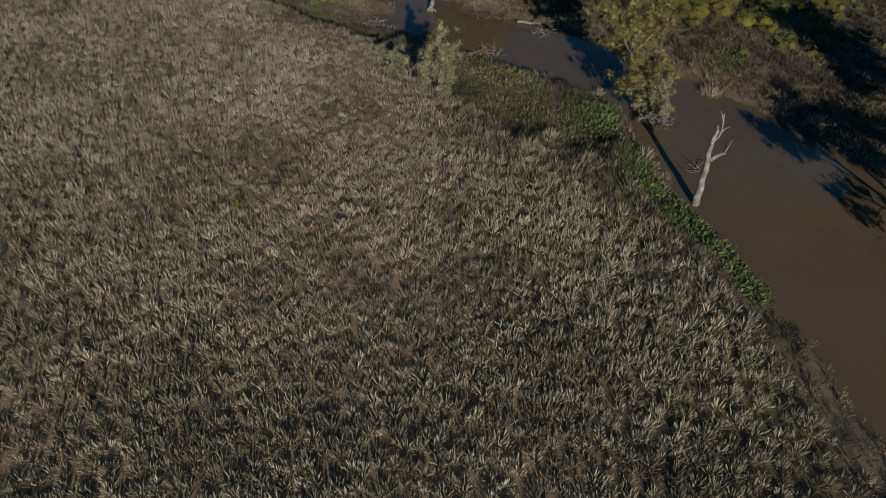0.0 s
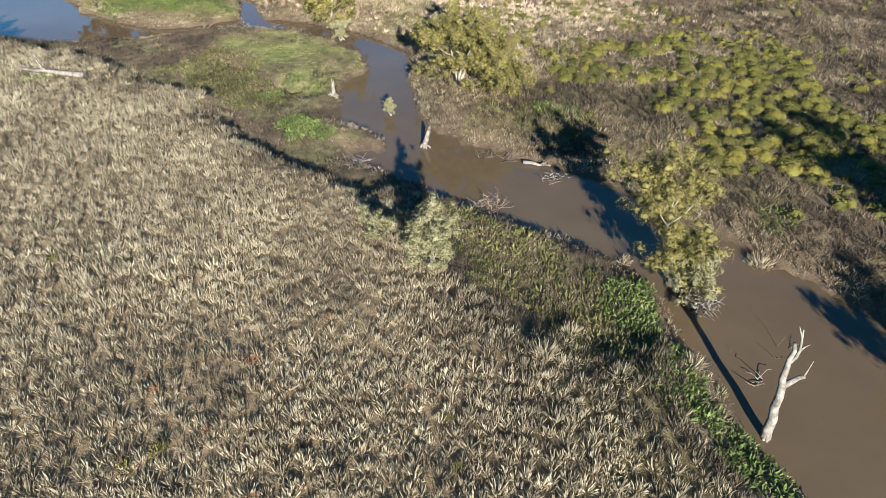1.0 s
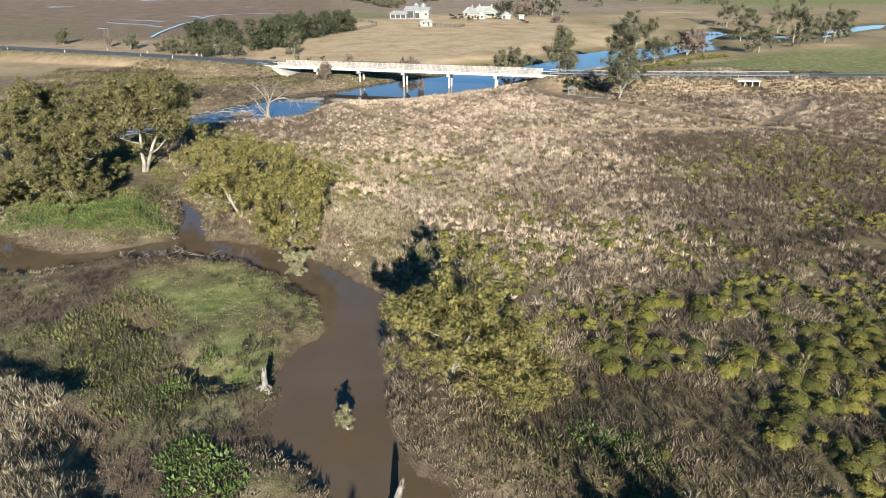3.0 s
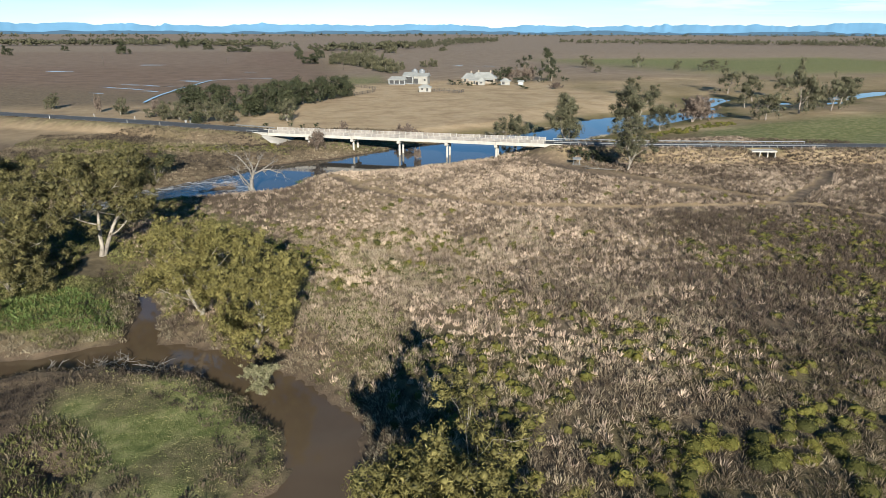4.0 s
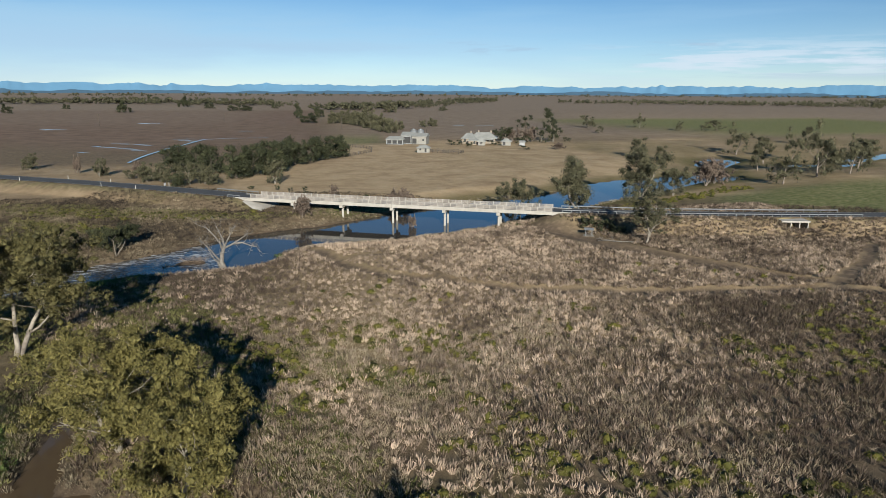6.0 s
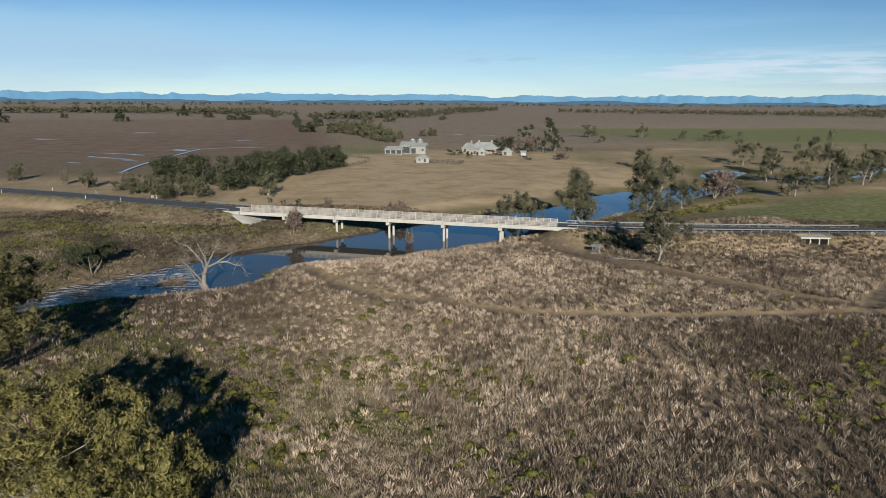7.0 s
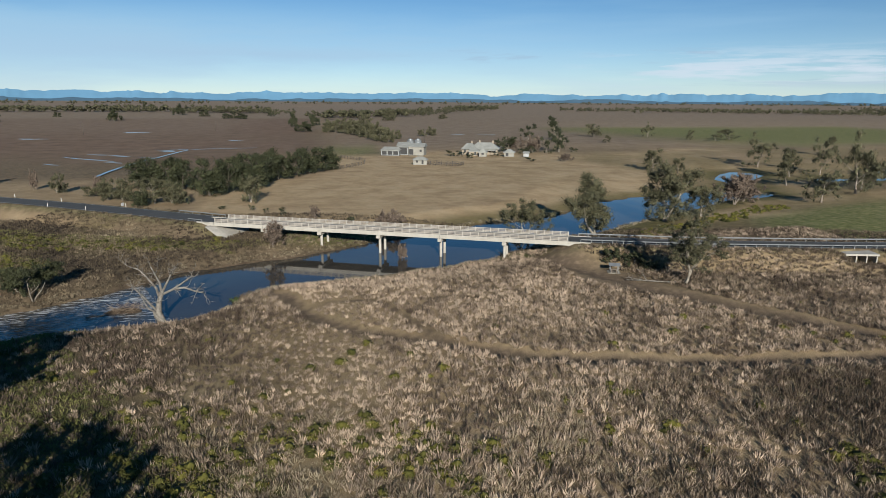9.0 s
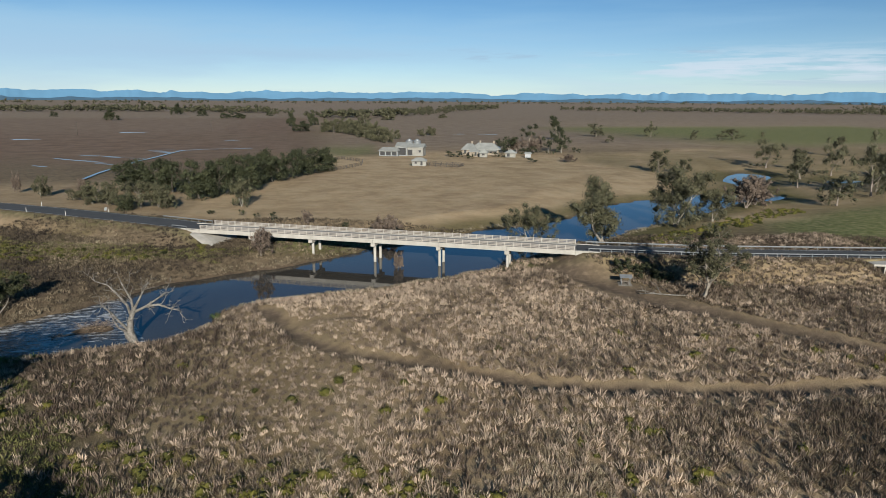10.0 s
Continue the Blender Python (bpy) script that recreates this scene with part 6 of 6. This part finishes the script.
v, f = ribbon([(-57, 350), (-57.5, 368), (-57, 385), (-55.5, 402), (-55, 415), (-52, 430), (-50, 448), (-48, 465), (-46, 475), (-36, 483), (-10, 487)], 0.7, -0.7, 0.03)
tagged(new("drain", mesh_from("drain", v, f, POOL)), "narrow drain of bright water winding across the ploughed field", "water", kind="structure")

# ---- trees of the middle distance ----


def stand(name, rows_, seed, label, mat, per=40, leaf=0.4, blob=0.13, stems=1, limbs=5, twigs=3, skirt=0, group="", bark=BARK, kinds=3, category="tree"):
    """Trees of one kind: a few forms, then copies fitted to each one's height and spread."""
    rng = np.random.default_rng(seed)
    forms = []
    for i, (x, y, tall, spread) in enumerate(rows_):
        m = place(x, y, rng.uniform(0, 360), -0.1)
        if i < kinds:
            forms.append((tree(name, m, tall, spread, seed + i, label, mat, stems, limbs, twigs, (0, 0), leaf * max(0.7, tall / 10), per, blob, 0.4, bark, 0.3, category, group, skirt, False), tall, spread))
        else:
            ob, h, s = forms[i % kinds]
            copy_thing(ob, m @ Matrix.Diagonal((spread / s, spread / s, tall / h, 1)))


stand("farm_tree", [(-25.9, 317.6, 11.8, 6.5), (-9.6, 297.7, 12.5, 4.2), (-1.3, 306.3, 13.0, 4.2), (4.2, 326.5, 12, 4.5), (-25.5, 279.4, 4.7, 1.8), (-31, 314, 10.8, 5), (-20, 313, 11.4, 5), (2.5, 313, 12.5, 4), (9, 335, 12.5, 4.5), (16, 346, 12, 4.5), (22, 356, 11.5, 4.5), (28, 366, 10.5, 4), (-5, 303, 12, 4)],
      101, "dense dark-green farm tree in a row beyond the road", DARKLEAF, 90, 0.34, 0.2, skirt=44, group="dark trees beyond the road", bark=DARKWOOD)
stand("pale_wattle", [(-32.8, 291.0, 6.3, 3.6), (-22.5, 283.5, 7.6, 4.2), (-15.3, 282.3, 5.3, 2.5), (3.7, 281.7, 8.0, 3.2), (-56.2, 308.9, 6.6, 2.5), (-86.8, 333.1, 5.3, 2.6), (-55.3, 311.6, 3.0, 1.6), (-28, 287, 6.6, 3.4), (-37, 293, 5.5, 3), (-18, 284, 6.5, 3), (-44, 300, 3.4, 1.8)],
      111, "grey-green wattle tree beside the road verge", FARGUM, 70, 0.32, 0.18, stems=2, skirt=22, group="wattles beside the road")
stand("bare_tree", [(38.7, 243.0, 3.4, 3.4), (146.4, 265, 9.0, 5.5), (132.8, 442.6, 7.3, 6.0), (-66.4, 319.1, 5.1, 1.3), (-42.3, 302.7, 5.9, 1.6), (21.4, 251.9, 3.1, 1.5), (142.3, 441.5, 7.4, 4.2), (140.9, 387.3, 3.5, 3.5), (12.8, 224.5, 4.6, 2.4), (38.5, 217.0, 2.8, 1.0), (153, 270, 8, 5)],
      121, "leafless brown twiggy tree", TWIG, 42, 0.42, 0.2, stems=3, twigs=4, skirt=10, group="bare trees", bark=TIMBER)
stand("plain_tree", [(-211.7, 957.0, 14.3, 7.9), (-323.8, 1098.9, 8, 5), (-290.6, 1487.7, 15.1, 10.0), (-185.3, 1212.0, 17.0, 9.0), (-134.8, 1132.3, 10.2, 7.4), (-87.6, 1023.7, 8.3, 8.3), (-71.2, 1023.8, 7.5, 8.3), (-37.9, 1134.9, 10.2, 5), (-328.9, 920.3, 9.5, 5.5), (3.4, 774.7, 13.7, 4.5), (25.4, 809.5, 12.8, 5.1), (15.1, 674.5, 7.8, 7.8)],
      131, "dark lone tree on the open ploughed plain", DARKLEAF, 50, 0.75, 0.2, skirt=30, group="trees on the plain")
stand("copse_tree", [(40.0, 693.6, 9.7, 7.0), (49.1, 652.5, 10.5, 6.2), (58.5, 616.1, 11.8, 6.6), (64.7, 562.5, 12.3, 5.5), (71.3, 529.7, 10.3, 4.0), (83.0, 567.7, 6.9, 2.6), (106.1, 603.8, 5.6, 3.2), (115.3, 611.3, 7.1, 4.2), (207.0, 1024.6, 6.7, 5.9), (80.3, 822.8, 13, 8), (121.1, 952.9, 13.1, 9.2), (36, 665, 10, 6), (54, 634, 11, 6), (62, 590, 11, 6), (68, 545, 10, 5), (47, 700, 11, 7), (56, 676, 11, 6), (70, 600, 9, 5), (72, 572, 9, 5), (60, 650, 10, 6)],
      141, "grey-green gum in a copse behind the homestead", FARGUM, 60, 0.6, 0.2, skirt=40, group="copse behind the homestead")
stand("garden_tree", [(133.5, 474.2, 8.6, 3.6), (166.0, 520.1, 11.8, 5.7), (194.4, 543.2, 15.6, 4.4), (157.5, 439.7, 14.5, 4.4), (147.4, 432.6, 11.5, 3.0), (123.9, 389.5, 1.9, 2.0), (165.8, 438.7, 3.7, 2.0), (96, 420, 3.0, 2.4), (92, 423, 2.6, 2.2), (99, 411, 3.2, 1.8), (115, 418, 2.2, 2.6), (127, 440, 8, 3.5), (136, 432, 5, 4)],
      151, "dark garden tree near the homestead", DARKLEAF, 46, 0.45, 0.16, group="garden trees", skirt=10)
stand("flood_gum", [(163.5, 345.5, 9.8, 4.5), (223.3, 358.6, 12.4, 7.6), (212.9, 324.4, 11.2, 6.1), (239.3, 576.0, 10.5, 5.9), (282.7, 572.1, 9.3, 5.4), (218.5, 508.6, 5.0, 3.3), (295.6, 533.5, 7.4, 2.8), (307.4, 518.7, 5.5, 3.2), (326.6, 530.5, 7.6, 7.6), (172.5, 260.4, 10.0, 5.0), (196.7, 273.4, 16, 7.0), (297.1, 398.7, 10, 4.6), (205.0, 280, 11.3, 4.7), (213.2, 276, 11.5, 5.4), (192, 300, 10, 4), (172, 340, 7, 3.2), (232, 330, 12, 6), (225, 285, 12, 6), (250, 310, 12, 6)],
      161, "gum tree with pale trunk on the wet river flat", FARGUM, 60, 0.38, 0.19, group="gums on the river flat", limbs=6, skirt=12, bark=TIMBER)
stand("river_gum", [(84.9, 228.5, 13.5, 3.2), (110.8, 243, 14.5, 5.2), (123.7, 247, 8.8, 4.6), (69.3, 230.5, 8.2, 6.0)], 171, "grey-green river gum leaning over the pool", FARGUM, 120, 0.28, 0.15, stems=2, twigs=4, group="gums beside the pool", kinds=4, skirt=26)
# added shrubs: a dark mass in place of the shade beside the gum
stand("shade_shrub", [(77.5, 195.5, 2.2, 2.4), (74.5, 197.5, 1.9, 2.2), (79.5, 193.5, 1.6, 1.8)], 191, "dark leafy shrub added in place of shade on the embankment", DARKLEAF, 60, 0.3, 0.24, stems=2, skirt=14, limbs=4, twigs=2, group="dark shrubs on the embankment", kinds=2, category="shrub")
stand("young_pine", [(13.4, 258.8, 2.5, 0.8), (29.9, 247.9, 2.0, 0.7), (5, 268, 1.6, 0.7), (-3, 271, 1.5, 0.8), (9, 264, 1.4, 0.7)], 181, "small dark conical young tree in the paddock", DARKLEAF, 40, 0.22, 0.2, skirt=8, limbs=3, twigs=2, group="young trees in the paddock", kinds=2)

# ---- woods on the skyline ----


def skyline(name, ends, count, tall, deep, seed, label):
    rng = np.random.default_rng(seed)
    pieces = []
    for k in range(count):
        t = rng.uniform() * (len(ends) - 1)
        i = min(int(t), len(ends) - 2)
        (ax, ay), (bx, by) = ends[i], ends[i + 1]
        x = ax + (bx - ax) * (t - i) + rng.normal(0, deep)
        y = ay + (by - ay) * (t - i) + rng.normal(0, deep)
        h = tall * rng.uniform(0.45, 1.15)
        n = 4
        c = np.stack([x + rng.normal(0, h * 0.35, n), y + rng.normal(0, h * 0.35, n), h * rng.uniform(0.25, 0.85, n)], -1)
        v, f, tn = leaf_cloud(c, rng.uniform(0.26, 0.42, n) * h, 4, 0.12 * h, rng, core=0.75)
        v[:, 2] = np.maximum(v[:, 2], 0.0)
        pieces.append((v, f, tn))
    stuff(name, pieces, FARGUM, label, "woods")


skyline("far_woods", [(-620, 1440), (-300, 1434), (-50, 1330)], 300, 12, 25, 201, "dark belt of far trees on the plain")
skyline("far_woods", [(40, 1050), (150, 1150), (330, 1500), (520, 1880)], 280, 11, 30, 202, "dark belt of far trees on the plain")
skyline("far_woods", [(640, 1560), (930, 1400), (1120, 1200), (1750, 1800)], 480, 10, 55, 203, "dark belt of far trees on the plain")
skyline("far_woods", [(-1900, 2700), (-600, 2750), (900, 3100), (2400, 2900), (3200, 2300)], 420, 14, 110, 204, "thin dark line of distant trees below the hills")

# ---- hills at the edge of the plain ----


# distance haze put into the hills as blue colour and a faint glow
def make_hill(name, col, haze_glow):
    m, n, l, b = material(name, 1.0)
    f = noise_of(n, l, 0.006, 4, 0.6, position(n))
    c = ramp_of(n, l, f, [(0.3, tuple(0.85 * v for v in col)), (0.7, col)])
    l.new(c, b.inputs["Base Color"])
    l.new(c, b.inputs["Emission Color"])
    b.inputs["Emission Strength"].default_value = haze_glow
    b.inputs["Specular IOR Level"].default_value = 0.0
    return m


def peaks(u, size, seed):
    return 1 - np.abs(2 * vnoise(u, u * 0, size, seed) - 1)


def ridge(name, radius, base, swing, size, seed, mat, label):
    a = np.radians(np.arange(-75, 95, 0.12))
    az = a + 0.2
    r = np.stack([np.full_like(az, radius - 160), np.full_like(az, radius - 60), np.full_like(az, radius)])
    u = az * 1000
    prof = base + swing * (0.42 * vnoise(u, u * 0, size, seed) + 0.28 * peaks(u, size * 0.45, seed + 1) + 0.2 * peaks(u, size * 0.2, seed + 2) + 0.1 * peaks(u, size * 0.08, seed + 3))
    prof = prof * (1 + 0.35 * smooth(-0.2, -0.62, az))
    z = np.stack([np.full_like(az, -8.0), prof * 0.55, prof])
    v = np.stack([20 + r * np.sin(az), 60 + r * np.cos(az), z], -1).reshape(-1, 3)
    n = len(az)
    idx = np.arange(3 * n).reshape(3, n)
    f = np.stack([idx[:-1, :-1], idx[:-1, 1:], idx[1:, 1:], idx[1:, :-1]], -1).reshape(-1, 4)
    tagged(new(name, mesh_from(name, v, f, mat, smooth_faces=True)), label, "hills", kind="structure")


ridge("backdrop", 4780, 24, 58, 90, 301, make_hill("far_hazed_hills", (0.1, 0.2, 0.3), 0.2), "mountain range on the horizon, painted pale blue with haze")
ridge("backdrop", 4560, 0, 34, 110, 311, make_hill("near_hazed_hills", (0.07, 0.12, 0.17), 0.14), "low hills before the mountains, painted darker blue with haze")
